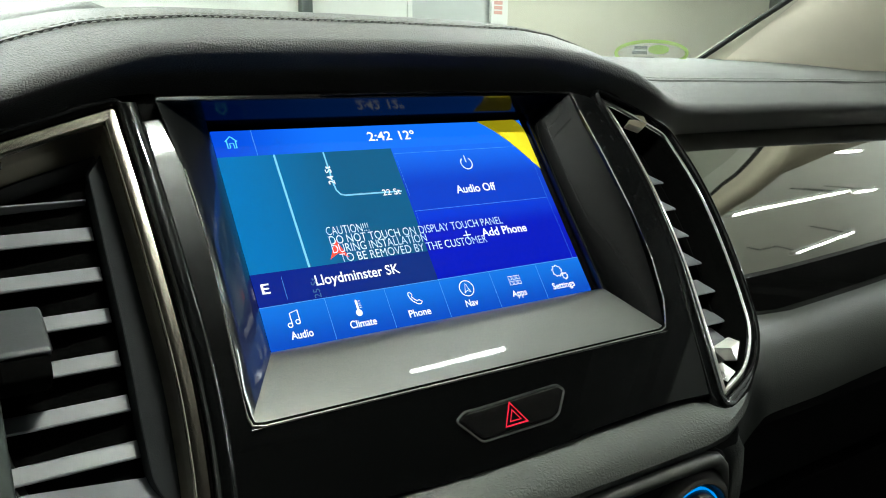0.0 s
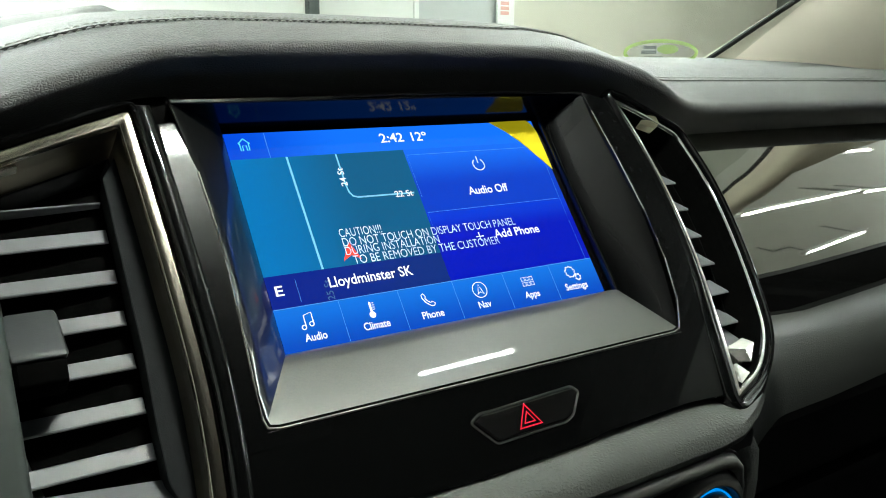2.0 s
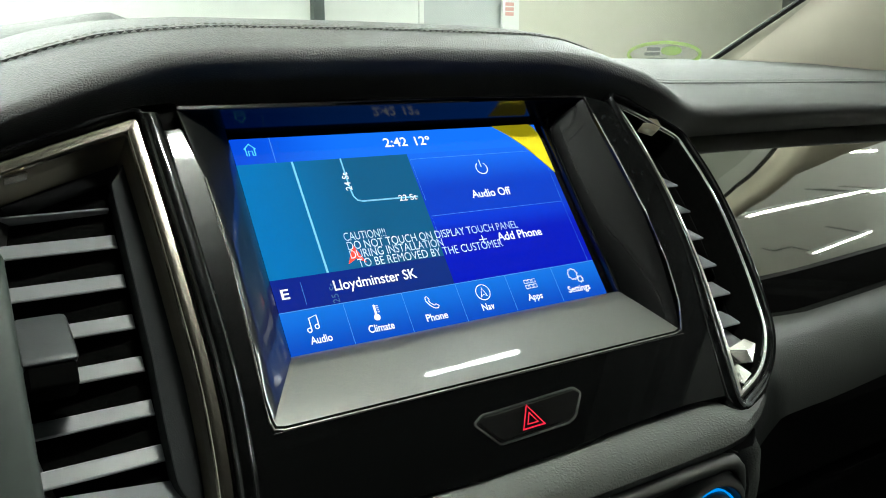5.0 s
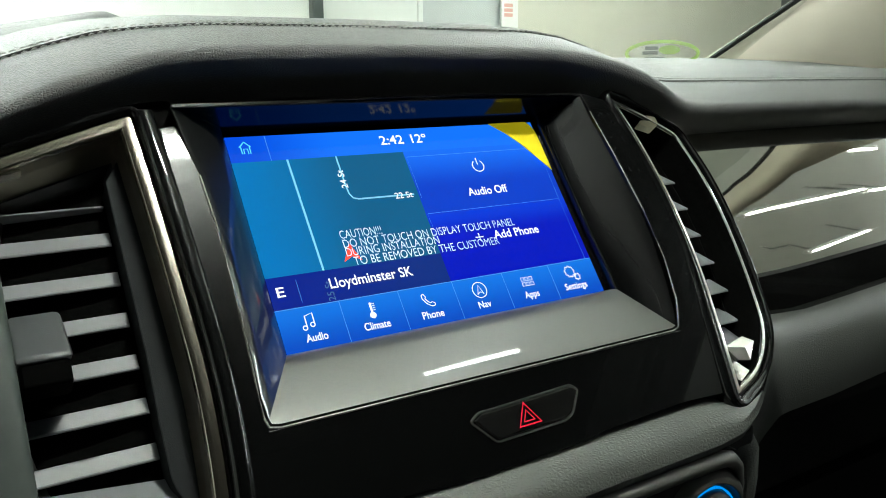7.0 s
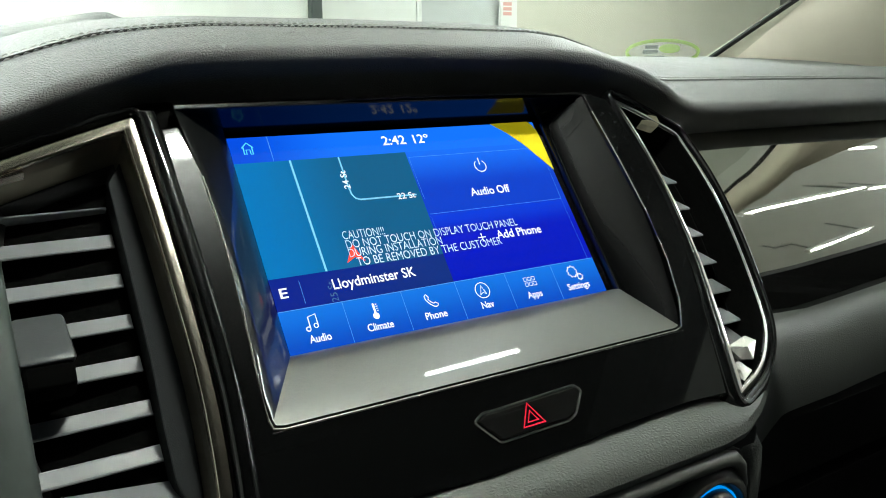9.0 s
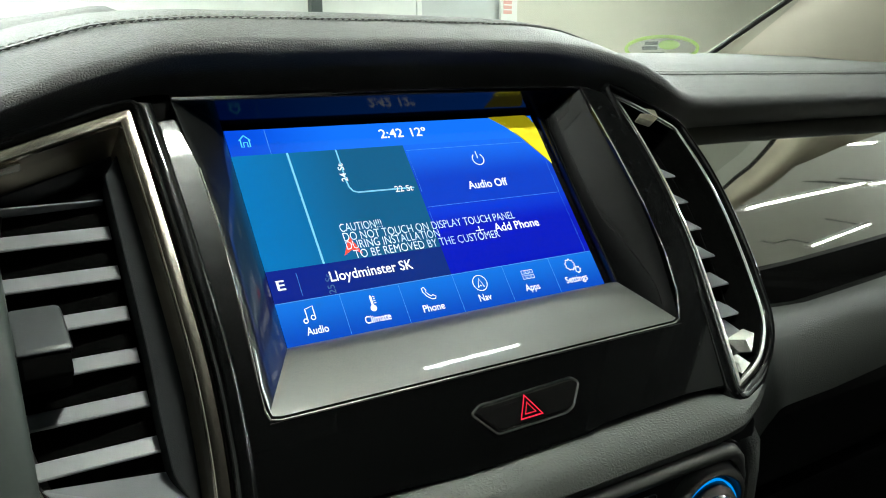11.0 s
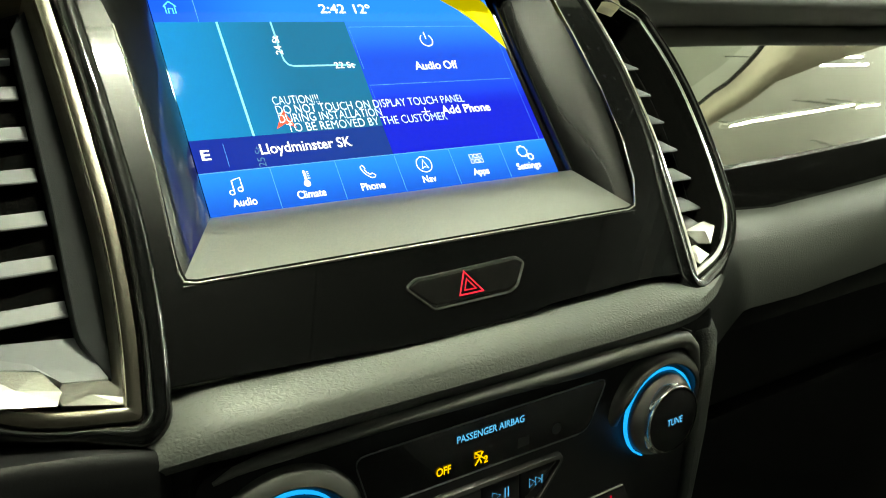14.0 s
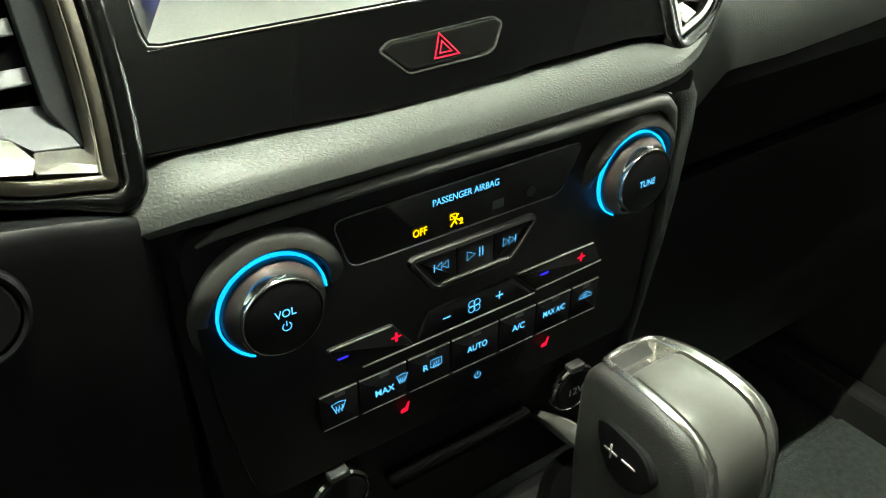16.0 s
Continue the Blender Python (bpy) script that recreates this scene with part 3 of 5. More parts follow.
def stitches(name, a, b, off, step, seed):
    """One row of thread stitches along the seam."""
    rnd = random.Random(seed)
    bm = bmesh.new()
    n = int(abs(b - a) / step)
    pts = seam(a, b, n * 3, off, 0.0005)
    for k in range(n):
        p, q = Vector(pts[3 * k]), Vector(pts[3 * k + 2])
        m = (p + q) / 2 + Vector((0, 0, 0.0003 + rnd.uniform(0, 0.0001)))
        add_tube(bm, [p, m, q], [0.0002, 0.00035, 0.0002], 5)
    return tagged(part(name, bm, THREAD, dash, "grey thread stitches", True), kind="stuff")


part("seam_groove", tube(seam(-0.3, 0.145, 90, 0.0, 0.0001), 0.0005, 6), GROOVE, dash)
part("seam_groove", tube(seam(0.205, 0.70, 60, 0.0, 0.0), 0.0004, 6), GROOVE, dash)
for k, (a, b) in enumerate(((-0.3, 0.165), (0.2, 0.70))):
    stitches("stitching", a, b, -0.0030, 0.0036, 10 + k)
    stitches("stitching", a, b, 0.0034, 0.0036, 20 + k)
    part("seam_groove", tube(seam(a, b, 90, -0.0013, 0.0001), 0.0004, 6), GROOVE, dash)

# raised cover on the dash top beside the instruments
rings = []
for x, zt, w in ((-0.42, 1.30, 0.02), (-0.30, 1.316, 0.05), (-0.22, 1.333, 0.06), (-0.165, 1.3435, 0.06), (-0.135, 1.3485, 0.06), (-0.115, 1.3520, 0.055), (-0.108, 1.3525, 0.045), (-0.100, 1.3500, 0.035), (-0.094, 1.3450, 0.02)):
    rings.append([(x + 0.02 * math.sin(a) - 0.02, 0.165 - w * math.cos(a), zt - 0.03 + 0.03 * math.sin(a) ** 0.6) for a in [math.pi * k / 10 for k in range(11)]])
solo("instrument_cover", loft(rings, False), LEATHER, "black grained raised cover on the dashboard top", "dashboard cover", smooth=True)

# hidden body of the dashboard behind its faces
part("core", box(-0.62, 0.72, 0.075, 0.6, 0.75, 1.268), MATTE, dash)

# ---- glossy passenger trim ----
TRIM_X = [0.178, 0.195, 0.215, 0.24, 0.27, 0.31, 0.36, 0.42, 0.50, 0.60, 0.72]
TRIM_A, TRIM_B = Vector((0.040, 1.2745)), Vector((-0.0290, 1.1985))
TRIM_N = Vector((-0.740, 0.672))
TRIM_P = [(0.062, 1.2810), (0.052, 1.2800), (0.045, 1.2775)] + [tuple(TRIM_A.lerp(TRIM_B, k / 24) + TRIM_N * 0.016 * (k / 24) * (1 - k / 24)) for k in range(25)]
tr = thing("dashboard_trim", "glossy smoked grey trim panel with a black lower edge", "trim panel")


def trim_row(x, prof):
    back = 0.030 * ((x - 0.18) / 0.54) ** 2
    rise = 0.012 * max(0, (x - 0.25) / 0.47)
    return [(x, y + back, z + rise * (1.28 - z) / 0.08) for y, z in prof]


part("smoked_face", loft([trim_row(0.178 + 0.542 * k / 60, TRIM_P) for k in range(61)], False), TRIM, tr, "", True)
part("black_lower_face", loft([trim_row(x, [(-0.0290, 1.1983), (-0.0305, 1.1965), (-0.0305, 1.1900), (-0.0300, 1.1760), (-0.0290, 1.1640), (-0.015, 1.1600)]) for x in TRIM_X], False), PIANO, tr, "gloss black lower face", True)

# ---- lower dashboard pad, running under the display and on to the passenger side ----
# x: start y z, bulge scale
LOWP = [
    (-0.60, -0.060, 1.150, 0.45), (-0.30, -0.074, 1.1495, 0.55), (-0.20, -0.077, 1.1515, 0.55), (-0.168, -0.0780, 1.1523, 0.55), (-0.150, -0.0790, 1.1530, 0.58), (-0.140, -0.0810, 1.1550, 0.66), (-0.130, -0.0840, 1.1595, 0.8), (-0.122, -0.0858, 1.1640, 0.92), (-0.112, -0.0860, 1.1662, 1.0), (-0.06, -0.0860, 1.1652, 1.0), (0.0, -0.0860, 1.1645, 1.0), (0.095, -0.0860, 1.1645, 1.0), (0.112, -0.0850, 1.1660, 1.0),
    (0.130, -0.0800, 1.1690, 0.95), (0.148, -0.0715, 1.1735, 0.9), (0.165, -0.0610, 1.1760, 0.85), (0.182, -0.0510, 1.1760, 0.85),
    (0.200, -0.0430, 1.1730, 0.85), (0.225, -0.0370, 1.1690, 0.85), (0.27, -0.0330, 1.1660, 0.85), (0.40, -0.0290, 1.1690, 0.85), (0.72, -0.0100, 1.1800, 0.85),
]
low = thing("lower_dashboard", "black leather-grained lower dashboard pad", "dashboard")


def low_row(x):
    sy, sz, k = lerp_table(x, [(*r,) for r in LOWP])
    drop = max(0.0, min(1.0, max((x - 0.115) / 0.07, (-x - 0.112) / 0.04)))
    prof = [(0.030, 0.004), (0.004, 0.0012), (-0.003, 0.0), (-0.0090, -0.0018), (-0.0145, -0.0048), (-0.0185, -0.0088), (-0.0200, -0.0132), (-0.0185, -0.0170)]
    deep = [(-0.0145, -0.0200), (-0.009, -0.0225)]
    dip = 0.0065 * max(0.0, min(1.0, (x - 0.100) / 0.015, (0.185 - x) / 0.025))
    out = [(sy + y * k, sz + z * k - dip * w) for (y, z), w in zip(prof, (1, 1, 0.9, 0.6, 0.25, 0, 0, 0))]
    a = [(sy + y * k, sz + z * k) for y, z in deep]
    b = [(sy - 0.012, sz - 0.040), (sy + 0.012, sz - 0.12)] if x > 0 else [(sy - 0.003, sz - 0.016), (sy + 0.012, sz - 0.030)]
    out += [tuple(p + (q - p) * drop for p, q in zip(u, v)) for u, v in zip(a, b)]
    w = max(0.0, min(1.0, (x - 0.145) / 0.06))
    roll = out[:2] + [(sy + 0.004 - 0.024 * math.sin(radians(g)), sz + 0.001 - 0.044 * (1 - math.cos(radians(g)))) for g in (12, 24, 36, 48, 60, 72, 84, 100)]
    return [(p[0] + (q[0] - p[0]) * w, p[1] + (q[1] - p[1]) * w) for p, q in zip(out, roll)]


lx = [-0.60, -0.45, -0.34, -0.26, -0.2, -0.185, -0.175, -0.165, -0.155, -0.146] + [-0.139 + 0.008 * k for k in range(30)] + [0.102 + 0.0085 * k for k in range(15)] + [0.24, 0.27, 0.31, 0.36, 0.44, 0.55, 0.72]
part("pad", loft([[(x, y, z) for y, z in low_row(x)] for x in lx], False), LEATHER_LOW, low, "creased black leather pad", True)

# centre stack round the climate panel
stack = [(-0.1275, 1.150), (-0.1265, 1.100), (-0.1235, 1.03), (-0.118, 0.965), (-0.10, 0.93), (0.09, 0.93), (0.112, 0.975), (0.122, 1.03), (0.131, 1.09), (0.1345, 1.150)]
part("stack_surround", prism(round_poly(stack, 0.008), -0.0960, 0.07, 0.005), MATTE, low, "black centre stack surround", True)
band = []
for z, xi, xo in ((1.1480, 0.1120, 0.1420), (1.1440, 0.1150, 0.1425), (1.1350, 0.1180, 0.1405), (1.1200, 0.1192, 0.1375), (1.1050, 0.1195, 0.1352), (1.0850, 0.1190, 0.1330), (1.0550, 0.1165, 0.1275), (1.0200, 0.1110, 0.1190), (0.9850, 0.1040, 0.1100), (0.9350, 0.0930, 0.0990)):
    w, dy = xo - xi, 0.014 * max(0.0, (z - 1.130) / 0.018) ** 1.5
    band.append([(xi + a * w, y + dy, z) for a, y in ((0, -0.080), (0, -0.0965), (0.05, -0.0995), (0.15, -0.1010), (0.45, -0.1010), (0.75, -0.0990), (0.93, -0.0945), (1.0, -0.0885), (1.04, -0.060))])
part("stack_edge", loft(band, False), LEATHER_LOW, low, "soft black edge beside the controls", True)
# driver's side lower panel
drv = [(-0.060, -0.006), (-0.088, -0.0022), (-0.0955, -0.0006), (-0.0978, -0.0006), (-0.0993, -0.0018), (-0.1002, -0.0045), (-0.1006, -0.011), (-0.1005, -0.030), (-0.1000, -0.060), (-0.090, -0.16), (-0.055, -0.30)]
part("driver_panel", loft([[(x, y + back, zc + dz) for y, dz in drv] for x, zc, back in ((-0.60, 1.168, 0.0), (-0.30, 1.1665, 0.0), (-0.21, 1.1650, 0.0), (-0.170, 1.1628, 0.0), (-0.150, 1.1598, 0.0), (-0.135, 1.1565, 0.0), (-0.1285, 1.1545, 0.0006), (-0.1262, 1.1535, 0.003), (-0.1255, 1.1530, 0.012))], False), MATTE, low, "", True)

# glove box
gl = thing("glove_box", "closed black glove box below the passenger trim", "glove box")
part("lid", prism(round_poly([(0.175, 0.80), (0.70, 0.80), (0.70, 1.018), (0.175, 1.018)], 0.015), -0.012, 0.05, 0.006), MATTE, gl, "", True)
part("upper_panel", loft([[(x, y, z) for y, z in ((-0.012, 1.115), (-0.028, 1.09), (-0.024, 1.05), (-0.006, 1.024), (0.03, 1.020))] for x in (0.15, 0.35, 0.72)], False), MATTE, gl, "", True)


# ---- display module: x across, y into the dash, z up the tilted screen ----
TILT = pose(0, 0, 1.25, -37.5)
MM = 0.001


def mm(pts):
    return [tuple(c * MM for c in p) for p in pts]


bez = thing("display_bezel", "glossy graphite metallic surround of the touchscreen", "bezel", TILT)
# opening at the glass and at the front; corners from bottom left, anticlockwise
INN = [(-88.6, -4, -53.4), (91.5, -4, -53.4), (91.5, -4, 55.0), (-88.6, -4, 55.0)]
OUT = [(-109.3, -20.3, -83.0), (104.0, -20.3, -84.3), (111.5, -20.0, 55.5), (-112.8, -20.0, 55.5)]


def ledge(a, b, c, d, name, bow=0.0, finish=None):
    """One sloped face of the recess, with a small rounded step at the glass and at the front."""
    a, b, c, d = (Vector(p) for p in (a, b, c, d))
    rings = []
    tail = ((0.93, 0.0, 0.0), (0.965, 0.05, 0.0), (0.99, 0.05, -0.15), (1.0, -0.2, -0.6), (1.0, -0.5, -1.2), (1.0, -0.62, -1.9), (1.0, 0.3, -2.0)) if name == "lower_slope" else ((0.97, 0.0, 0.0), (0.992, 0.2, 0.0), (1.005, 1.2, 0.0))
    for t, dy, dz in ((-0.04, 3.0, 0.0), (0.0, 0.5, 0.0), (0.03, 0.0, 0.0), (0.25, -0.1, 0.0), (0.5, -0.15, 0.0), (0.75, -0.1, 0.0)) + tail:
        p, q = a.lerp(d, t) + Vector((0, 0, dz)), b.lerp(c, t) + Vector((0, 0, dz))
        rings.append(mm([(*(p.lerp(q, k / 12) + Vector((bow * max(0.0, t) * 4 * (k / 12) * (1 - k / 12), dy, 0))),) for k in range(13)]))
    return part(name, loft(rings, False), finish or PIANO, bez, "", True)


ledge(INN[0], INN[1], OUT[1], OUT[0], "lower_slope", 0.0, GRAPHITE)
# Side slopes of the same moulding, their shade put into darker lacquers.
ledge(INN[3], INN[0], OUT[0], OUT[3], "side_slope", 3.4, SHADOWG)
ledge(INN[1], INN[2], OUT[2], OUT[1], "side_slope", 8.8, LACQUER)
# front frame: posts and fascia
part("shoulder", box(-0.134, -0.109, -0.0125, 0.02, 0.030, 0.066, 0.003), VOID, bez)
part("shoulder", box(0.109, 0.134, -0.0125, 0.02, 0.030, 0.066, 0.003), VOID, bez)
FRONT = [(-120.8, 45.6), (-113.5, 46.6), (-112.2, 45.0), (-108.9, 22.0), (-107.6, -4.0), (-107.9, -36.0), (-109.2, -66.0), (-109.6, -80.0), (-108.6, -83.4), (-104.5, -84.4), (99.0, -85.3), (103.4, -84.0), (105.6, -80.0), (110.6, -70.0), (115.2, -48.0), (116.6, -18.0), (114.8, 14.0), (111.8, 44.0), (111.0, 56.0), (113.0, 57.5), (127.2, 52.0), (133.0, 20.0), (134.5, -12.0), (132.0, -42.0), (125.0, -72.0),
         (113.5, -122.0), (86.0, -117.8), (34.0, -120.2), (24.0, -122.3), (-31.0, -123.5), (-40.0, -121.0), (-80.0, -119.6), (-121.8, -118.0), (-119.0, -60.0), (-118.0, -20.0), (-118.6, 10.0)]
bm = bmesh.new()
front = [bm.verts.new((x * MM, -20.9 * MM, z * MM)) for x, z in FRONT]
back = [bm.verts.new((x * MM, -10 * MM, z * MM)) for x, z in FRONT]
face = bm.faces.new(front)
for i in range(len(front)):
    j = (i + 1) % len(front)
    bm.faces.new((front[i], back[i], back[j], front[j]))
bmesh.ops.bevel(bm, geom=list(face.edges), offset=0.0014, segments=7, affect="EDGES", profile=0.5, clamp_overlap=True)
# Highlight on the rounded recess edge, modelled as a thin silver line.
glint_path = [(x * MM, -0.0210, z * MM) for x, z in FRONT[3:18]]
part("edge_glint", tube(glint_path, 0.00042, 8), SATIN, bez, "thin bright highlight along the recess edge", True)
part("front_frame", bm, LACQUER, bez, "gloss black front frame with posts and fascia")
# roof of the recess, and its bright lip
part("visor", box(-0.1125, 0.1115, -0.0200, 0.0010, 0.0552, 0.0575, 0.0004), VISOR, bez, "gloss black roof over the screen")
part("lip", tube(mm([(-40, -20.6, 56.5), (5, -21, 57.0), (60, -20.9, 56.6), (106, -20.7, 55.4)]), 0.0005, 8), LACQUER, bez, "", True)
part("rear_shell", box(-0.119, 0.120, 0.006, 0.012, -0.118, 0.056), MATTE, bez)

# ---- touchscreen ----
scr = thing("touchscreen", "lit blue car touchscreen showing a map and menu", "touchscreen", TILT)
part("glass_pane", box(-0.094, 0.097, 0.0004, 0.0040, -0.056, 0.0575, 0.0003), GLASSY, scr, "black glass pane")
L1, L2, L3 = -0.00005, -0.00015, -0.00025


def rect(x0, x1, z0, z1):
    return [(x0 * MM, z0 * MM), (x1 * MM, z0 * MM), (x1 * MM, z1 * MM), (x0 * MM, z1 * MM)]


def ui(name, x0, x1, z0, z1, material, y=L1, label=""):
    return part(name, flat(rect(x0, x1, z0, z1), y), material, scr, label)


def ln(pts):
    return [(a * MM, b * MM) for a, b in pts]


ui("status_bar", -87.1, 87.1, 38.8, 52.25, UISTAT, L1, "blue status bar")
ui("map_area", -87.1, 0.0, -18.0, 38.8, UIMAP, L1, "teal map")
ui("audio_card", 0.0, 87.1, 3.3, 38.8, UICARD, L1, "blue audio card")
ui("phone_card", 0.0, 87.1, -33.0, 3.3, UICARD2, L1, "dark blue phone card")
ui("place_bar", -87.1, 0.0, -33.0, -18.0, UIPLACE, L1, "dark blue place bar")
for k in range(6):
    b = ui("menu_button", -87.1 + 29.03 * k, -87.1 + 29.03 * (k + 1), -52.25, -33.0, UIBAR, L1, "blue menu button")
    if k:
        ui("divider", -87.2 + 29.03 * k, -86.95 + 29.03 * k, -52.25, -33.0, UILINE, L2)
ui("divider", -87.1, 87.1, -33.2, -32.9, UILINE, L2)
ui("divider", -68.6, -68.35, 38.8, 52.25, UILINE, L2)
ui("divider", -74.2, -74.0, -31.0, -20.5, UILINE, L2)
part("card_edge", line2(ln([(83.8, -33.0), (83.8, 3.3), (1.0, 3.3), (1.0, -12)]), 0.0002, L2), UILINE, scr)
part("card_edge", line2(ln([(83.8, 3.8), (84.5, 35.6), (1.0, 35.6), (1.0, 12)]), 0.0002, L2), UILINE, scr)
# map
part("road", line2(ln([(-61.0, 38.8), (-60.4, -18.0)]), 0.0010, L2), UIROAD, scr, "pale blue road")
part("road", line2(ln([(-36.6, 38.8), (-36.6, 22), (-36.2, 18.2), (-34.8, 15.9), (-32.4, 15.1), (-2.4, 14.7)]), 0.0008, L2), UIROAD, scr, "pale blue road")
lettering("street_name", "24 St", 0.0046, -0.0372, 0.0262, L3, UISTREET, scr, 0.0098, turn=90, bold=0.00006)
lettering("street_name", "22 St", 0.0046, -0.0082, 0.0147, L3, UISTREET, scr, 0.0098, bold=0.00006)
lettering("street_name", "25 St", 0.0046, -0.0605, -0.0278, L3, UIFAINT, scr, 0.0095, turn=90)
part("position_arrow", flat(ln([(-44.6, -6.6), (-40.6, -15.8), (-44.9, -13.2), (-49.6, -15.6)]), L2), UIRED, scr, "red position arrow")
lettering("place_name", "Lloydminster SK", 0.0068, -0.0389, -0.0253, L3, UIWHITE, scr, 0.0415, bold=0.00008)
lettering("compass_letter", "E", 0.0064, -0.0822, -0.0250, L3, UIWHITE, scr, 0.0036, bold=0.0001)
# status bar
lettering("clock", "2:42", 0.0072, -0.0040, 0.0460, L3, UIWHITE, scr, 0.0132, bold=0.0001)
lettering("temperature", "12º", 0.0072, 0.0118, 0.0460, L3, UIWHITE, scr, 0.0090, bold=0.0001)
part("home_icon", line2(ln([(-81.6, 46.6), (-78.9, 49.3), (-76.2, 46.6)]), 0.0006, L3), UICYAN, scr)
part("home_icon", line2(ln([(-80.9, 46.9), (-80.9, 43.2), (-79.8, 43.2), (-79.8, 45.6), (-78.0, 45.6), (-78.0, 43.2), (-76.9, 43.2), (-76.9, 46.9)]), 0.0005, L3), UICYAN, scr)
# cards
part("power_icon", line2(ln(arc(40.9, 27.4, 3.4, 125, 415, 24)), 0.0005, L3), UIWHITE, scr)
part("power_icon", line2(ln([(40.9, 32.2), (40.9, 28.0)]), 0.0005, L3), UIWHITE, scr)
lettering("audio_label", "Audio Off", 0.0064, 0.0408, 0.0128, L3, UIWHITE, scr, 0.0246, bold=0.00008)
lettering("phone_label", "Add Phone", 0.0064, 0.0478, -0.0124, L3, UIWHITE, scr, 0.0282, bold=0.00008)
part("plus_icon", line2(ln([(22.6, -12.6), (27.2, -12.6)]), 0.0005, L3), UIWHITE, scr)
part("plus_icon", line2(ln([(24.9, -14.9), (24.9, -10.3)]), 0.0005, L3), UIWHITE, scr)
# menu
for k, word in enumerate(("Audio", "Climate", "Phone", "Nav", "Apps", "Settings")):
    lettering("menu_label", word, 0.0049, (-72.9 + 29.03 * k + (0.6, 0.0, -0.4, -0.8, -1.2, -1.6)[k]) * MM, -0.0470, L3, UIWHITE, scr, (9.8, 12.6, 11.4, 7.0, 8.9, 14.4)[k] * MM, bold=0.00006)
c0 = -73.4
part("note_icon", line2(ln([(c0 - 1.8, -42.4), (c0 - 1.8, -37.2), (c0 + 1.8, -36.2), (c0 + 1.8, -41.4)]), 0.0005, L3), UIWHITE, scr)
for dx, dz in ((-2.7, -42.4), (0.9, -41.4)):
    part("note_icon", line2(ln(arc(c0 + dx, dz, 0.95, 0, 360, 14)[:-1]), 0.00045, L3, True), UIWHITE, scr)
c1 = -44.3
part("thermometer_icon", flat(ln(arc(c1, -42.2, 1.55, 110, 430, 16) + [(c1 + 0.55, -36.6), (c1, -36.0), (c1 - 0.55, -36.6)]), L3), UIWHITE, scr)
for j in range(4):
    part("thermometer_icon", line2(ln([(c1 + 0.9, -36.9 - 1.0 * j), (c1 + 2.0, -36.9 - 1.0 * j)]), 0.0003, L3), UIWHITE, scr)
c2 = -15.2
part("handset_icon", line2(ln([(c2 - 3.0, -37.3), (c2 - 2.0, -36.7), (c2 - 1.0, -38.3), (c2 - 1.6, -39.1), (c2 - 0.6, -40.5), (c2 + 0.7, -41.5), (c2 + 1.6, -41.0), (c2 + 3.0, -42.1), (c2 + 2.2, -43.1), (c2 + 0.6, -43.0), (c2 - 1.6, -41.3), (c2 - 3.0, -39.0)]), 0.00045, L3, True), UIWHITE, scr)
c3 = 13.4
part("compass_icon", line2(ln(arc(c3, -39.6, 3.9, 0, 360, 28)[:-1]), 0.0004, L3, True), UIWHITE, scr)
part("compass_icon", line2(ln([(c3, -37.1), (c3 + 1.7, -41.8), (c3, -40.7), (c3 - 1.7, -41.8)]), 0.00045, L3, True), UIWHITE, scr)
c4 = 42.2
for j in range(6):
    q = ln([(c4 + (j % 3 - 1) * 2.5 + a, -38.3 - 2.7 * (j // 3) + b) for a, b in ((-0.9, -0.9), (0.9, -0.9), (0.9, 0.9), (-0.9, 0.9))])
    part("grid_icon", line2(q, 0.00034, L3, True), UIWHITE, scr)
c5 = 71.0
for dx, dz, r, teeth in ((-0.9, -38.6, 2.9, 9), (2.9, -41.9, 1.6, 7)):
    gear = [(c5 + dx + (r + (0.3 if i % 4 < 2 else -0.35)) * math.cos(math.pi * i / teeth / 2), dz + (r + (0.3 if i % 4 < 2 else -0.35)) * math.sin(math.pi * i / teeth / 2)) for i in range(teeth * 4)]
    part("gear_icon", line2(ln(gear), 0.0004, L3, True), UIWHITE, scr)

# protective film with its warning and pull tab
film = thing("protective_film", "printed protective film with a yellow tab over the screen", "protective film", TILT)
F1 = -0.00085
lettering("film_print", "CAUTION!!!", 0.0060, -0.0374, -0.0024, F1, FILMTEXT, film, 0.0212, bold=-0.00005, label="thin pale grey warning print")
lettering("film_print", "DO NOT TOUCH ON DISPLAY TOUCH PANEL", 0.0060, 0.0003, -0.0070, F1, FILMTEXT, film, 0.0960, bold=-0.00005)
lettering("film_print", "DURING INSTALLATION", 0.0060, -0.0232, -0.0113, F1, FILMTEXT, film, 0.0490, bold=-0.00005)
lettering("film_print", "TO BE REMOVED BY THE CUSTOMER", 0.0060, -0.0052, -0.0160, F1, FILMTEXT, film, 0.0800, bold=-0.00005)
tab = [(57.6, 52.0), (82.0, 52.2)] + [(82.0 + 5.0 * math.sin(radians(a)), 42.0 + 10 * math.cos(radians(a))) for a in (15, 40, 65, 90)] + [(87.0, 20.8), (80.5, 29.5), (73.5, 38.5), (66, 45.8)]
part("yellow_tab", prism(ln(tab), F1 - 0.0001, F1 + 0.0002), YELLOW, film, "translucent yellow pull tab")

# ---- hazard switch ----
hz = thing("hazard_switch", "black hazard light switch with a red triangle", "switch", TILT)
hp0 = [(-28.8, -101.0), (-20.0, -111.6), (16.5, -111.2), (21, -109.5), (28.6, -100.2), (25.5, -97.2), (-18.5, -98.4), (-23.5, -98.2)]
hp0 = round_poly(ln(hp0), 0.0016, 3)
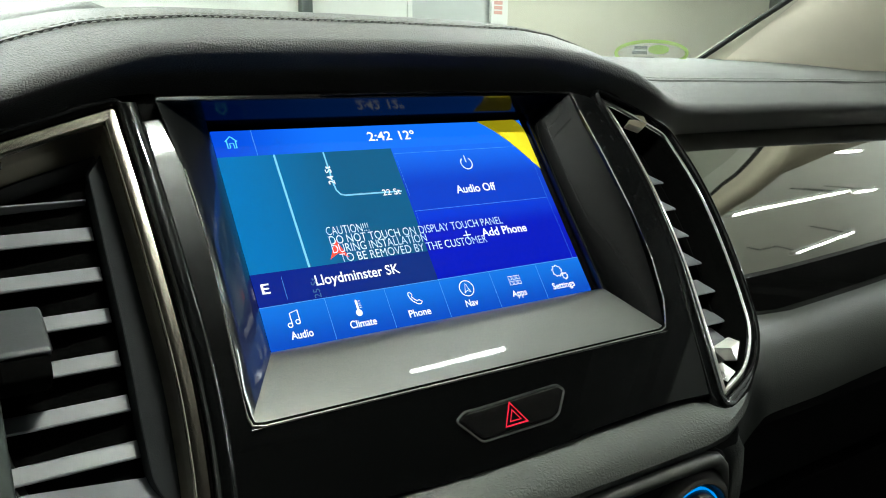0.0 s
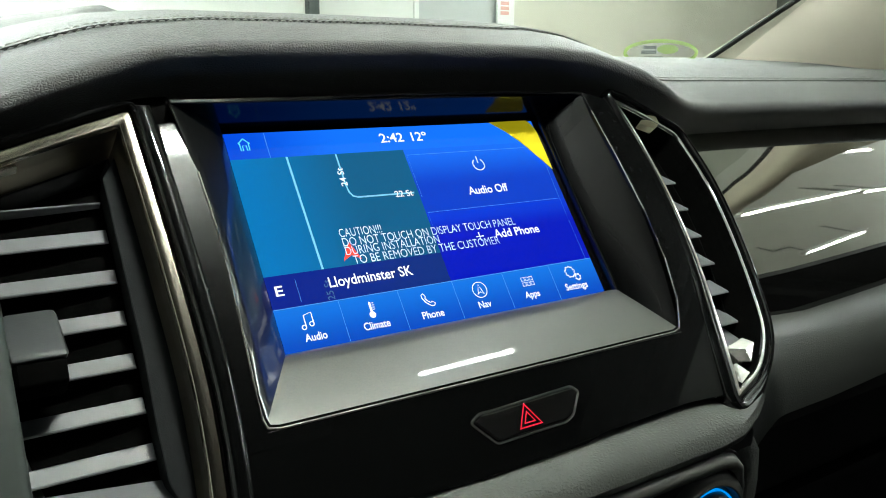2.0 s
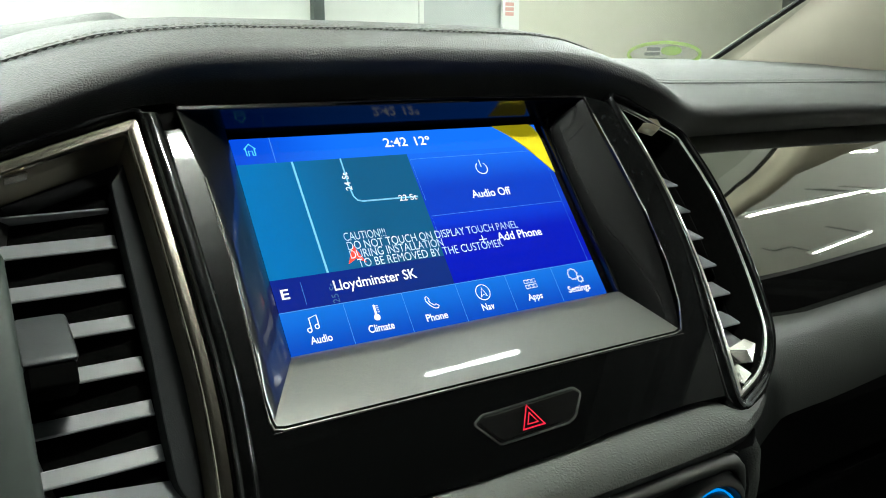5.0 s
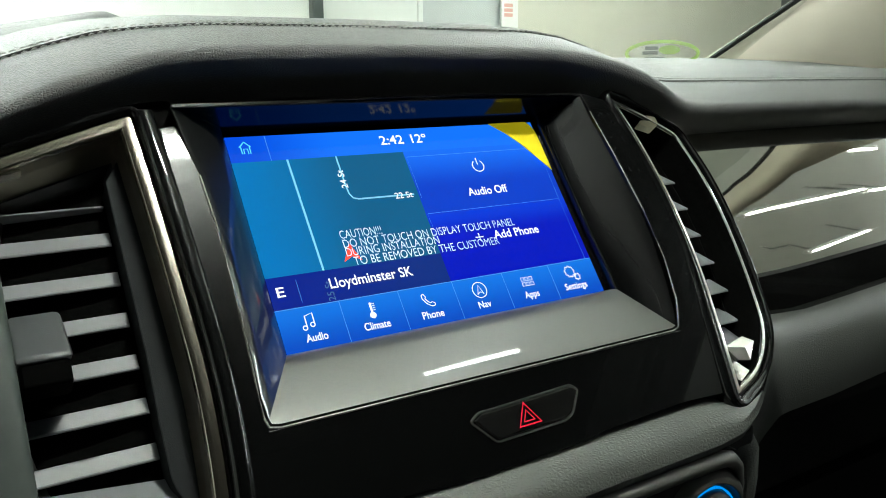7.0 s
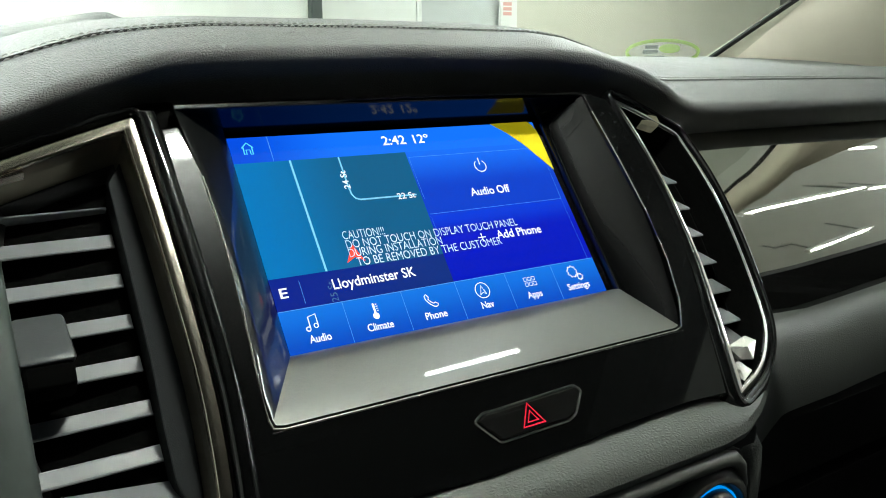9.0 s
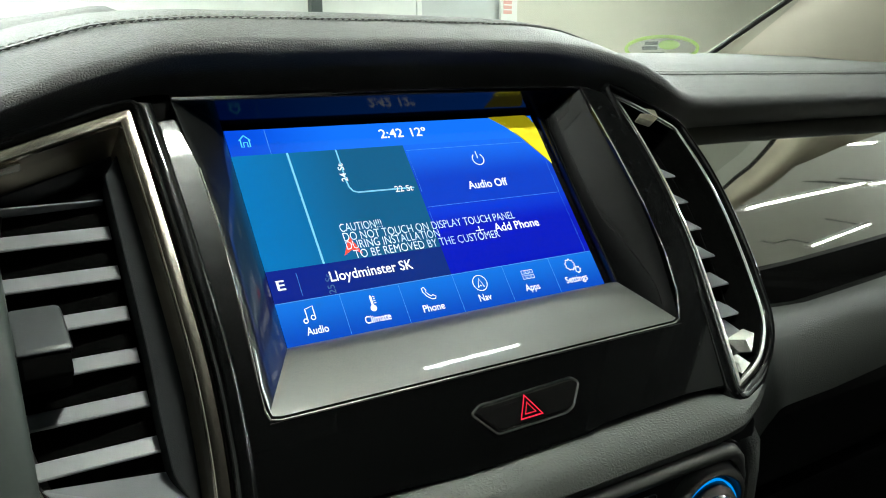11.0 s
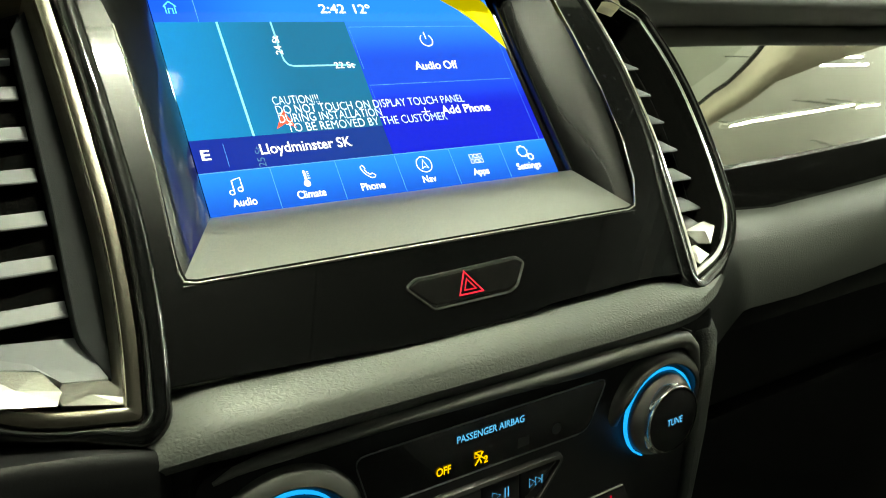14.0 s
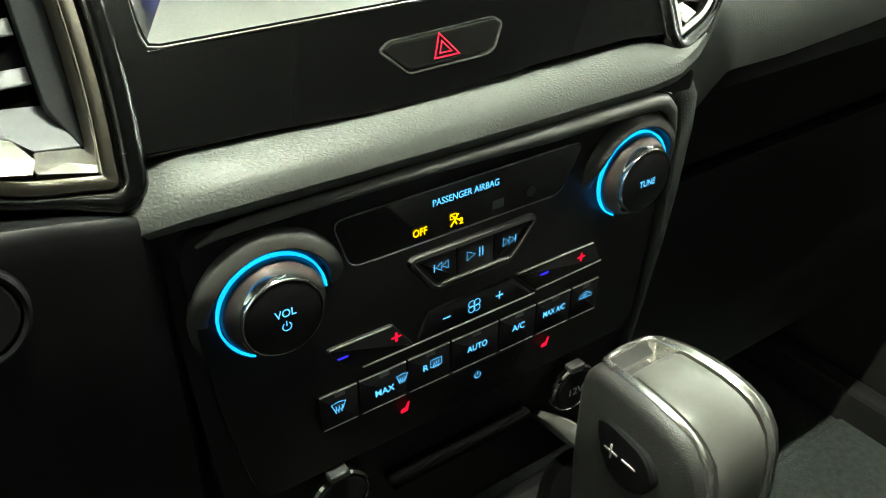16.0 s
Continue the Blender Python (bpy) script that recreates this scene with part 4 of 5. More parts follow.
rimr = [[(x, -0.0200, z) for x, z in inset(hp0, -0.0008)], [(x, -0.0214, z) for x, z in inset(hp0, -0.0005)], [(x, -0.0214, z) for x, z in inset(hp0, 0.0)], [(x, -0.0205, z) for x, z in inset(hp0, 0.0008)]]
part("rim", loft(rimr, True, False), GRAPHITE, hz, "thin grey rim", True)
part("button", prism(inset(hp0, 0.0006), -0.0222, -0.0195, 0.0009), PIANO, hz)
tri = lambda r, cz: [(-0.0022 + r * math.sin(radians(a)) * 1.05, cz + r * math.cos(radians(a))) for a in (0, 120, 240)]
part("triangle_light", line2(tri(0.0062, -0.1056), 0.0011, -0.0224, True), RED_PRINT, hz, "red outlined triangle")
part("triangle_light", line2(tri(0.0030, -0.1056), 0.0009, -0.0224, True), RED_PRINT, hz, "red outlined triangle")


# ---- air vents ----
BARM = mat("dark_green_grey_bar", (0.04, 0.05, 0.047), 0.6, var=(80, 0.2), spec=0.3)


def air_vent(s, outline, radii, slat_ends, rim, lower, knob):
    """A tall air vent; s: side, outline: (x, z) in mm for the right side, from the inner top corner; rim: its outer rim's width."""
    ob = thing("air_vent", "tall air vent with chrome frame toned for its reflections and dark slats", "air vent", TILT, "dashboard air vents")
    pts = round_poly([(s * a * MM, b * MM) for a, b in outline], [r * MM for r in radii], 6)

    def ring(d, y):
        out = []
        for (x, z), (px, pz) in zip(inset(pts, d * MM), pts):
            if d < 0:
                k = 1.0 - 0.55 * max(0.0, min(1.0, (abs(px) - 0.132) / 0.018))
                k = k if pz < 0.052 else 0.45
                x, z = px + (x - px) * k, pz + (z - pz) * k
            out.append((x, y * MM + (abs(x) - 0.120) * 0.11, z))
        return out

    part("outer_rim", loft([ring(-rim, -8), ring(-rim, -20.2), ring(-rim * 0.97, -21.2), ring(-rim * 0.86, -22.3), ring(-rim * 0.66, -23.1), ring(-rim * 0.45, -23.3), ring(-rim * 0.25, -22.9), ring(-0.9, -21.8), ring(-0.4, -20.6), ring(-0.3, -19.4)], True, False), LACQUER, ob, "glossy dark outer rim", True)
    part("shadow_gap", loft([ring(-0.3, -19.4), ring(-0.1, -16.5), ring(0.3, -16.5), ring(0.4, -18.4)], True, False), MATTE, ob)
    # Right frame takes a brighter metal; its stronger reflections are put into the colour.
    part("chrome_frame", loft([*[ring(0.4 + (d - 0.4) * (1.3 if s < 0 else 0.8), y) for d, y in ((0.4, -18.4), (0.5, -20.0), (0.9, -20.7), (2.5, -20.9), (4.0, -20.8), (4.4, -20.4), (4.7, -19.2))]], True, False), CHROME if s < 0 else BRIGHT, ob, "chrome frame toned for its reflections", True)
    # Right inner faces are near-black: the duct's shade is put into the colour.
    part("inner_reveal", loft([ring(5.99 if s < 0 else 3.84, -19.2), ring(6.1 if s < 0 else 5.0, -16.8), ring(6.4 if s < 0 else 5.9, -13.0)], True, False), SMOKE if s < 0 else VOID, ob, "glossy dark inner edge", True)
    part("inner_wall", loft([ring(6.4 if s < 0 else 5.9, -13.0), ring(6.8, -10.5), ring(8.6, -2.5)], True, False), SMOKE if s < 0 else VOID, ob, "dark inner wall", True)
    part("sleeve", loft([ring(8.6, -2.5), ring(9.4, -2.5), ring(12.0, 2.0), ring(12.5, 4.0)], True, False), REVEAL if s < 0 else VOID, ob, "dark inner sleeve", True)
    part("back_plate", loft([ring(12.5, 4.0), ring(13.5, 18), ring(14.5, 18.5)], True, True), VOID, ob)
    a, b = (s * v * MM for v in slat_ends)
    for k in range(0, 7):
        z = (13.4 - 17.65 * k if s > 0 else 23.8 - 17.3 * k) * MM
        sec = [(5.6, 1.0), (1.2, -4.6), (-2.4, -9.0), (-2.9, -9.9), (-2.5, -10.5), (-1.7, -10.0), (2.0, -6.2), (6.2, -0.6)]
        if s < 0:
            sec = [(2.8, -0.1), (2.2, 0.15), (2.1, 0.75), (2.5, 1.3), (2.9, 5.6), (3.3, 6.3), (4.0, 6.6), (14.0, 9.0), (14.0, 6.0)]
            if k == 0:
                sec = [(2.8, -0.1), (2.2, 0.15), (2.1, 0.6), (2.6, 1.0), (6.0, 1.6), (14.0, 3.4), (14.0, 1.2)]
        part("slat", loft([[(x, y * MM, z + q * MM) for y, q in sec] for x in (a, a + (b - a) * 0.5, b)]), SLAT, ob, "", True)
    if knob:
        prof = round_poly([(-2.0, -18.5), (-16.6, -40.0), (-16.8, -42.2), (-8.0, -42.0), (2.5, -23.0)], [2.0, 1.0, 0.8, 2.0, 2.0], 3)
        ends = [(-183.8, 1.6), (-183.2, 0.5), (-181.8, 0.0), (-168.2, 0.0), (-166.7, 0.5), (-166.0, 1.6)]
        part("slider", loft([[(x * MM, y * MM, z * MM) for y, z in inset(prof, d)] for x, d in ends]), SLEEVE, ob, "dark rounded slider tab", True)
        # Black block added below the tab in place of its shade.
        shade_prof = round_poly([(-15.8, -42.0), (-14.0, -50.0), (-2.0, -51.0), (0.0, -45.0), (-6.0, -40.0)], 1.2, 3)
        part("slider_shade", loft([[(x * MM, y * MM, z * MM) for y, z in inset(shade_prof, d)] for x, d in ((-183.0, 0.8), (-182.0, 0.0), (-168.5, 0.0), (-167.0, 0.8))]), VOID, ob, "black block standing for the shade under the slider", True)
    if s < 0:
        plate = round_poly([(-141.4, 31.0), (-134.4, 41.5), (-131.6, 9.0), (-130.3, -18.0), (-130.3, -40.0), (-131.3, -60.0), (-133.0, -90.0), (-133.9, -110.0), (-136.6, -104.4), (-142.0, -91.3), (-142.0, -70.0), (-141.0, -45.0), (-141.2, -10.0)], [1.0, 1.0, 9, 9, 9, 9, 9, 0.6, 1.5, 3, 9, 9, 9], 3)
        part("side_plate", prism(ln(plate), -0.0055, 0.008, 0.0006), PLATE, ob, "flat charcoal side plate")
    # faceted bright ornaments in the corners
    def facet(name, quad, lift, material=None):
        n = len(quad)
        cx, cz, cy = (sum(p[i] for p in quad) / n for i in range(3))
        bm = bmesh.new()
        lo = [bm.verts.new((s * x * MM, (y + 5) * MM, z * MM)) for x, z, y in quad]
        hi = [bm.verts.new((s * x * MM, y * MM, z * MM)) for x, z, y in quad]
        mid = bm.verts.new((s * cx * MM, (cy - lift) * MM, cz * MM))
        for i in range(n):
            j = (i + 1) % n
            bm.faces.new((lo[i], lo[j], hi[j], hi[i]))
            bm.faces.new((hi[i], hi[j], mid))
        part(name, bm, material or SATIN, ob, "" if material is SLAT else "faceted bright silver ornament")

    for quad, lift in lower:
        facet("lower_ornament", quad, lift)
    if s > 0:
        facet("upper_ornament", [(154.0, 39.0, -13), (162.5, 34.5, -14), (165.5, 36.5, -16), (163.5, 40.5, -17.5), (155.5, 43.8, -16)], 0.8, WARMSILVER)
    else:
        facet("upper_ornament", [(179.0, 31.5, -14), (179.5, 37.5, -9), (172.5, 39.5, -9), (171.0, 33.5, -14)], 0.8, CHROME)
    floor_pts = [(136.6, -106.8, -9.5), (150.0, -105.2, -9.5), (156.0, -99.6, -9.5), (176.0, -94.5, -9.5), (182.0, -82.5, 4.7), (141.5, -87.0, 4.7)] if s < 0 else [(134, -103, -8), (149, -97, -8), (158, -97, -8), (163, -85, 4), (138, -88, 4), (133, -95, 4)]
    facet("lower_ledge", floor_pts, 0.0, SLAT)
    return ob


RIGHT = [(132, 55.5), (152, 47.5), (180, 31.5), (187, 2), (187.5, -25), (182.5, -60), (173, -96), (152, -116), (121.0, -125.5), (130.5, -88), (139.0, -50), (141.5, -8), (138.5, 24)]
LEFT = [(128.5, 53.5), (155, 46.5), (188, 37), (196, 5), (198, -35), (194, -75), (184, -104), (165, -119.5), (130.5, -126.0), (126.0, -97), (123.7, -60), (125.5, 0)]
air_vent(1, RIGHT, [3, 20, 5, 20, 20, 20, 12, 20, 4, 20, 20, 20, 20], (143, 172), 9.0,
         [([(129.5, -108.5, -15.5), (137.5, -107.5, -15), (142.0, -114.0, -16.5), (131.5, -118.0, -18), (128.0, -115.0, -17.5)], 0.5),
          ([(138.0, -98.4, -12), (153.5, -95.5, -12.5), (157.0, -99.8, -15), (146.0, -109.0, -17), (139.5, -107.2, -15.5)], 2.2)], False)
lv = air_vent(-1, LEFT, [3, 20, 6, 20, 20, 20, 20, 20, 4, 20, 20, 20], (142.6, 187), 8.0,
              [([(150.0, -105.0, -9), (137.0, -107.0, -9), (132.5, -116.7, -17), (135.0, -118.3, -17.5), (151.9, -114.2, -17), (152.4, -110.5, -14)], 0.2),
               ([(174.0, -94.5, -9), (155.5, -99.6, -9), (151.0, -109.0, -14), (153.3, -113.8, -17), (166.0, -111.2, -17), (179.0, -108.0, -17)], 1.2)], True)
part("divider_bar", box(-0.1985, -0.1835, -0.0175, 0.004, -0.105, 0.002, 0.003, 3), BARM, lv, "dark grey upright bar", True)


# ---- climate panel ----
PY = -0.1022
cl = thing("climate_panel", "black climate and audio control panel with blue-lit legends", "control panel")
plate = round_poly([(-0.122, 1.1445), (-0.117, 1.06), (-0.108, 1.012), (0.104, 1.012), (0.1085, 1.06), (0.1145, 1.1445)], [0.012, 0.02, 0.01, 0.01, 0.02, 0.012], 5)
part("faceplate", prism(plate, PY, -0.094, 0.0008), MATTE, cl, "", True)
lip_rows = ((-0.1150, 1.1405, 0.0006), (-0.1080, 1.1428, 0.0014), (-0.0980, 1.1437, 0.0019), (-0.0440, 1.1440, 0.0024), (0.0, 1.1434, 0.0029), (0.0380, 1.1424, 0.0036), (0.0700, 1.1426, 0.0037), (0.0960, 1.1418, 0.0036), (0.1040, 1.1400, 0.0033), (0.1095, 1.1350, 0.0028), (0.1125, 1.1250, 0.0022), (0.1130, 1.1100, 0.0012))
part("upper_lip", tube([(x, PY - 0.0006, z) for x, z, r in lip_rows], [1.2 * r for x, z, r in lip_rows], 12), LIPM, cl, "raised satin grey rim", True)



def bar(name, x0, x1, z, r, material, y=-0.1046, z1=None):
    return part(name, tube([(x0, y, z), (x1, y, z if z1 is None else z1)], r, 6), material, cl)


def button(name, pts, legend=None, depth=0.0016, mat_=MATTE, top=True, r=0.0015):
    """A raised key with a lit upper edge; returns the key."""
    k = part(name, prism(round_poly(pts, r, 3), PY - depth, PY + 0.001, 0.0007), mat_, cl, "", True)
    return k


YL = PY - 0.0019


# passenger airbag strip
strip_pts = round_poly([(-0.066, 1.1335), (-0.060, 1.1115), (0.045, 1.1115), (0.056, 1.1335)], 0.005, 4)
part("indicator_strip", prism(strip_pts, PY - 0.0008, PY + 0.001, 0.0004), PIANO, cl, "gloss black indicator strip")
# Strip edges drawn paler, with the light on them in the colour.
part("strip_edge", tube([(x, PY - 0.0008, z) for x, z in strip_pts], 0.0003, 6, True), SLAT, cl, "thin grey edge with its light painted in")
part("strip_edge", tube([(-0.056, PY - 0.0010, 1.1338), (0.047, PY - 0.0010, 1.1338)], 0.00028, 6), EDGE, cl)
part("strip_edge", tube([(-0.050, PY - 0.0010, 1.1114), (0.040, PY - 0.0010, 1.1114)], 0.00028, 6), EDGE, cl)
lettering("airbag_legend", "PASSENGER AIRBAG", 0.0042, -0.0062, 1.1277, PY - 0.0012, CYAN, cl, 0.0325, bold=0.00004)
lettering("off_legend", "OFF", 0.0048, -0.0286, 1.1168, PY - 0.0012, AMBER, cl, 0.0066, bold=0.0001)
bx, bz = -0.0118, 1.1172
belt = line2([(bx - 0.0024, bz + 0.0026), (bx + 0.0006, bz + 0.0026), (bx + 0.0006, bz + 0.0004), (bx - 0.0024, bz + 0.0004)], 0.0005, PY - 0.0012, True)
line2([(bx - 0.0022, bz + 0.0024), (bx + 0.0026, bz - 0.0014)], 0.0006, PY - 0.0012, False, belt)
line2([(bx + 0.0016, bz + 0.0022), (bx - 0.0002, bz - 0.0004), (bx - 0.0022, bz - 0.0030)], 0.0007, PY - 0.0012, False, belt)
line2([(bx - 0.0002, bz - 0.0004), (bx + 0.0008, bz - 0.0026)], 0.0006, PY - 0.0012, False, belt)
part("airbag_symbol", belt, AMBER, cl)
lettering("airbag_symbol", "2", 0.0042, bx + 0.0030, bz - 0.0016, PY - 0.0012, AMBER, cl, bold=0.0001)
part("dark_indicator", flat(rect(7.0, 13.0, 1115.2, 1119.4), PY - 0.0011), SLEEVE, cl)
part("dark_indicator", flat(arc(0.0275, 1.1178, 0.0026, 0, 360, 16)[:-1], PY - 0.0011), SLEEVE, cl)

# media keys
media = round_poly([(-0.034, 1.1045), (-0.0215, 1.0872), (0.0175, 1.0872), (0.031, 1.1045)], 0.004, 4)
part("media_rim", loft([[(x, y, z) for x, z in inset(media, d)] for d, y in ((-0.002, PY), (-0.0012, PY - 0.0022), (0.0004, PY - 0.0024), (0.0012, PY - 0.0006))], True, False), SOFT, cl, "", True)
for a, b, c, d in ((-0.0305, -0.0115, -0.0208, -0.0115), (-0.0111, 0.0078, -0.0111, 0.0078), (0.0082, 0.0278, 0.0082, 0.0166)):
    button("media_key", [(a, 1.1035), (c, 1.0898), (d, 1.0898), (b, 1.1035)], depth=0.0020, r=0.001)
part("bright_strip", box(-0.0195, 0.0165, PY - 0.0026, PY - 0.001, 1.0886, 1.0897, 0.0003), SATIN, cl, "bright chrome strip")


def tri_icon(bm, x, z, w, h, sgn):
    return line2([(x - sgn * w / 2, z + h / 2), (x + sgn * w / 2, z), (x - sgn * w / 2, z - h / 2)], 0.00035, PY - 0.0022, True, bm)


bm = bmesh.new()
tri_icon(bm, -0.0206, 1.0978, 0.0030, 0.0040, -1), tri_icon(bm, -0.0174, 1.0978, 0.0030, 0.0040, -1)
line2([(-0.0228, 1.0998), (-0.0228, 1.0958)], 0.0004, PY - 0.0022, False, bm)
part("previous_symbol", bm, CYAN, cl)
bm = bmesh.new()
tri_icon(bm, -0.0042, 1.0978, 0.0042, 0.0044, 1)
line2([(0.0002, 1.1001), (0.0002, 1.0956)], 0.0005, PY - 0.0022, False, bm), line2([(0.0018, 1.1001), (0.0018, 1.0956)], 0.0005, PY - 0.0022, False, bm)
part("play_symbol", bm, CYAN, cl)
bm = bmesh.new()
tri_icon(bm, 0.0142, 1.0978, 0.0030, 0.0040, 1), tri_icon(bm, 0.0174, 1.0978, 0.0030, 0.0040, 1)
line2([(0.0194, 1.0998), (0.0194, 1.0958)], 0.0004, PY - 0.0022, False, bm)
part("next_symbol", bm, CYAN, cl)

# temperature and fan row
button("temperature_key", [(-0.0735, 1.0775), (-0.0635, 1.0628), (-0.0330, 1.0628), (-0.0430, 1.0775)])
button("temperature_key", [(0.0205, 1.0775), (0.0335, 1.0640), (0.0745, 1.0655), (0.0690, 1.0775)])
button("fan_key", [(-0.0260, 1.0765), (-0.0310, 1.0628), (0.0320, 1.0628), (0.0190, 1.0765)])
# Thin pale rods paint the lit edges of the keys.
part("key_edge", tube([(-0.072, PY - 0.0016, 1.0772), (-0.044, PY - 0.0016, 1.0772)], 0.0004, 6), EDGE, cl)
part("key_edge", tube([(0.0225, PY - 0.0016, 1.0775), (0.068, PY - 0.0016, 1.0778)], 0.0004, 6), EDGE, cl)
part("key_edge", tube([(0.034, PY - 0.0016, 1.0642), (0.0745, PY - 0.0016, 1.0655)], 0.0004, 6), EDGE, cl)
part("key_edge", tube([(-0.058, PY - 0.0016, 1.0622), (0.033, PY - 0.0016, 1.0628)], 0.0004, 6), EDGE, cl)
for x, z, m, plus in ((-0.0668, 1.0715, DEEPBLUE, 0), (-0.0418, 1.0708, RED, 1), (0.0382, 1.0718, DEEPBLUE, 0), (0.0608, 1.0725, RED, 1), (-0.0164, 1.0700, CYAN, 0), (0.0121, 1.0702, CYAN, 1)):
    w = 0.0021 if m is CYAN else 0.0024
    bm = line2([(x - w, z), (x + w, z)], 0.0009 if m is not CYAN else 0.0006, YL)
    if plus:
        line2([(x, z - w), (x, z + w)], 0.0011 if m is not CYAN else 0.0006, YL, False, bm)
    part("plus_legend" if plus else "minus_legend", bm, m, cl)
bm = bmesh.new()
for k in range(4):
    w = radians(45 + 90 * k)
    line2(arc(-0.0018 + 0.0020 * math.cos(w), 1.0702 + 0.0020 * math.sin(w), 0.0017, 0, 360, 12)[:-1], 0.0004, YL, True, bm)
part("fan_symbol", bm, CYAN, cl)

# lower keys
KEY_SPANS = ((-0.0790, -0.0612), (-0.0606, -0.0372), (-0.0366, -0.0143), (-0.0137, 0.0127), (0.0133, 0.0348), (0.0354, 0.0567), (0.0573, 0.0750))
for a, b in KEY_SPANS:
    button("climate_key", [(a, 1.0552), (a, 1.0368), (b, 1.0368), (b, 1.0552)], r=0.0008)
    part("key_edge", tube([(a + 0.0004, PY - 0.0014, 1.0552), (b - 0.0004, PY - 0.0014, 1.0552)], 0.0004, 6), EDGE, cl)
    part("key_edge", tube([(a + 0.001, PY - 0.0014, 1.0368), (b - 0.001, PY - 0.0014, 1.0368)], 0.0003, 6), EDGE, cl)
    m = (a + b) / 2
    part("key_lamp", box(m - 0.002, m + 0.003, PY - 0.0019, PY - 0.0010, 1.0525, 1.0545, 0.0002), SLEEVE, cl)
lettering("max_legend", "MAX", 0.0048, -0.0485, 1.0448, YL, CYAN, cl, 0.0095, bold=0.00006)
lettering("rear_legend", "R", 0.0048, -0.0276, 1.0470, YL, CYAN, cl, bold=0.00006)
lettering("auto_legend", "AUTO", 0.0048, 0.0004, 1.0464, YL, CYAN, cl, 0.0112, bold=0.00006)
lettering("ac_legend", "A/C", 0.0048, 0.0243, 1.0470, YL, CYAN, cl, 0.0074, bold=0.00006)
lettering("max_ac_legend", "MAX A/C", 0.0046, 0.0462, 1.0472, YL, CYAN, cl, 0.0136, bold=0.00006)


def demist(x, z, w, square=False):
    bm = bmesh.new()
    h = w * 0.7
    q = [(x - w, z + h), (x + w, z + h), (x + w, z - h), (x - w, z - h)] if square else [(x - w, z + h), (x, z + h * 1.25), (x + w, z + h), (x + w * 0.55, z - h * 0.6), (x - w * 0.55, z - h * 0.6)]
    line2(q, 0.0004, YL, True, bm)
    for k in (-0.42, 0, 0.42):
        line2([(x + k * w, z + h * 0.4), (x + k * w + 0.0003, z - h * 0.2), (x + k * w - 0.0003, z - h * 0.7), (x + k * w, z - h * 1.3)], 0.00035, YL, False, bm)
    return part("demist_symbol", bm, CYAN, cl)


demist(-0.0706, 1.0470, 0.0033), demist(-0.0398, 1.0472, 0.0028), demist(-0.0222, 1.0478, 0.0029, True)
bm = line2([(0.0622, 1.0470), (0.0630, 1.0484), (0.0645, 1.0490), (0.0660, 1.0500), (0.0676, 1.0496), (0.0690, 1.0486), (0.0702, 1.0482), (0.0702, 1.0466)], 0.0004, YL, True)
line2([(0.0650, 1.0478), (0.0672, 1.0486)], 0.0006, YL, False, bm)
part("recirculation_symbol", bm, CYAN, cl)
# seat heater and power keys
button("power_key", [(-0.0300, 1.0355), (-0.0240, 1.0225), (0.0230, 1.0225), (0.0340, 1.0355)], depth=0.0012)
part("power_symbol", line2(arc(0.0010, 1.0288, 0.0017, 125, 415, 18), 0.0004, YL), CYAN, cl)
part("power_symbol", line2([(0.0010, 1.0311), (0.0010, 1.0290)], 0.0004, YL), CYAN, cl)
for x in (-0.0388, 0.0420):
    q = [(x - 0.0022, 1.0270), (x + 0.0012, 1.0272), (x + 0.0016, 1.0296), (x + 0.0024, 1.0325), (x + 0.0010, 1.0318), (x + 0.0002, 1.0297), (x - 0.0016, 1.0294), (x - 0.0026, 1.0282)]
    part("seat_heater_symbol", flat(q, YL), RED, cl, "red seat heater symbol")


SEATRING = mat("satin_knob_seat", (0.05, 0.051, 0.048), 0.4, var=(80, 0.15))


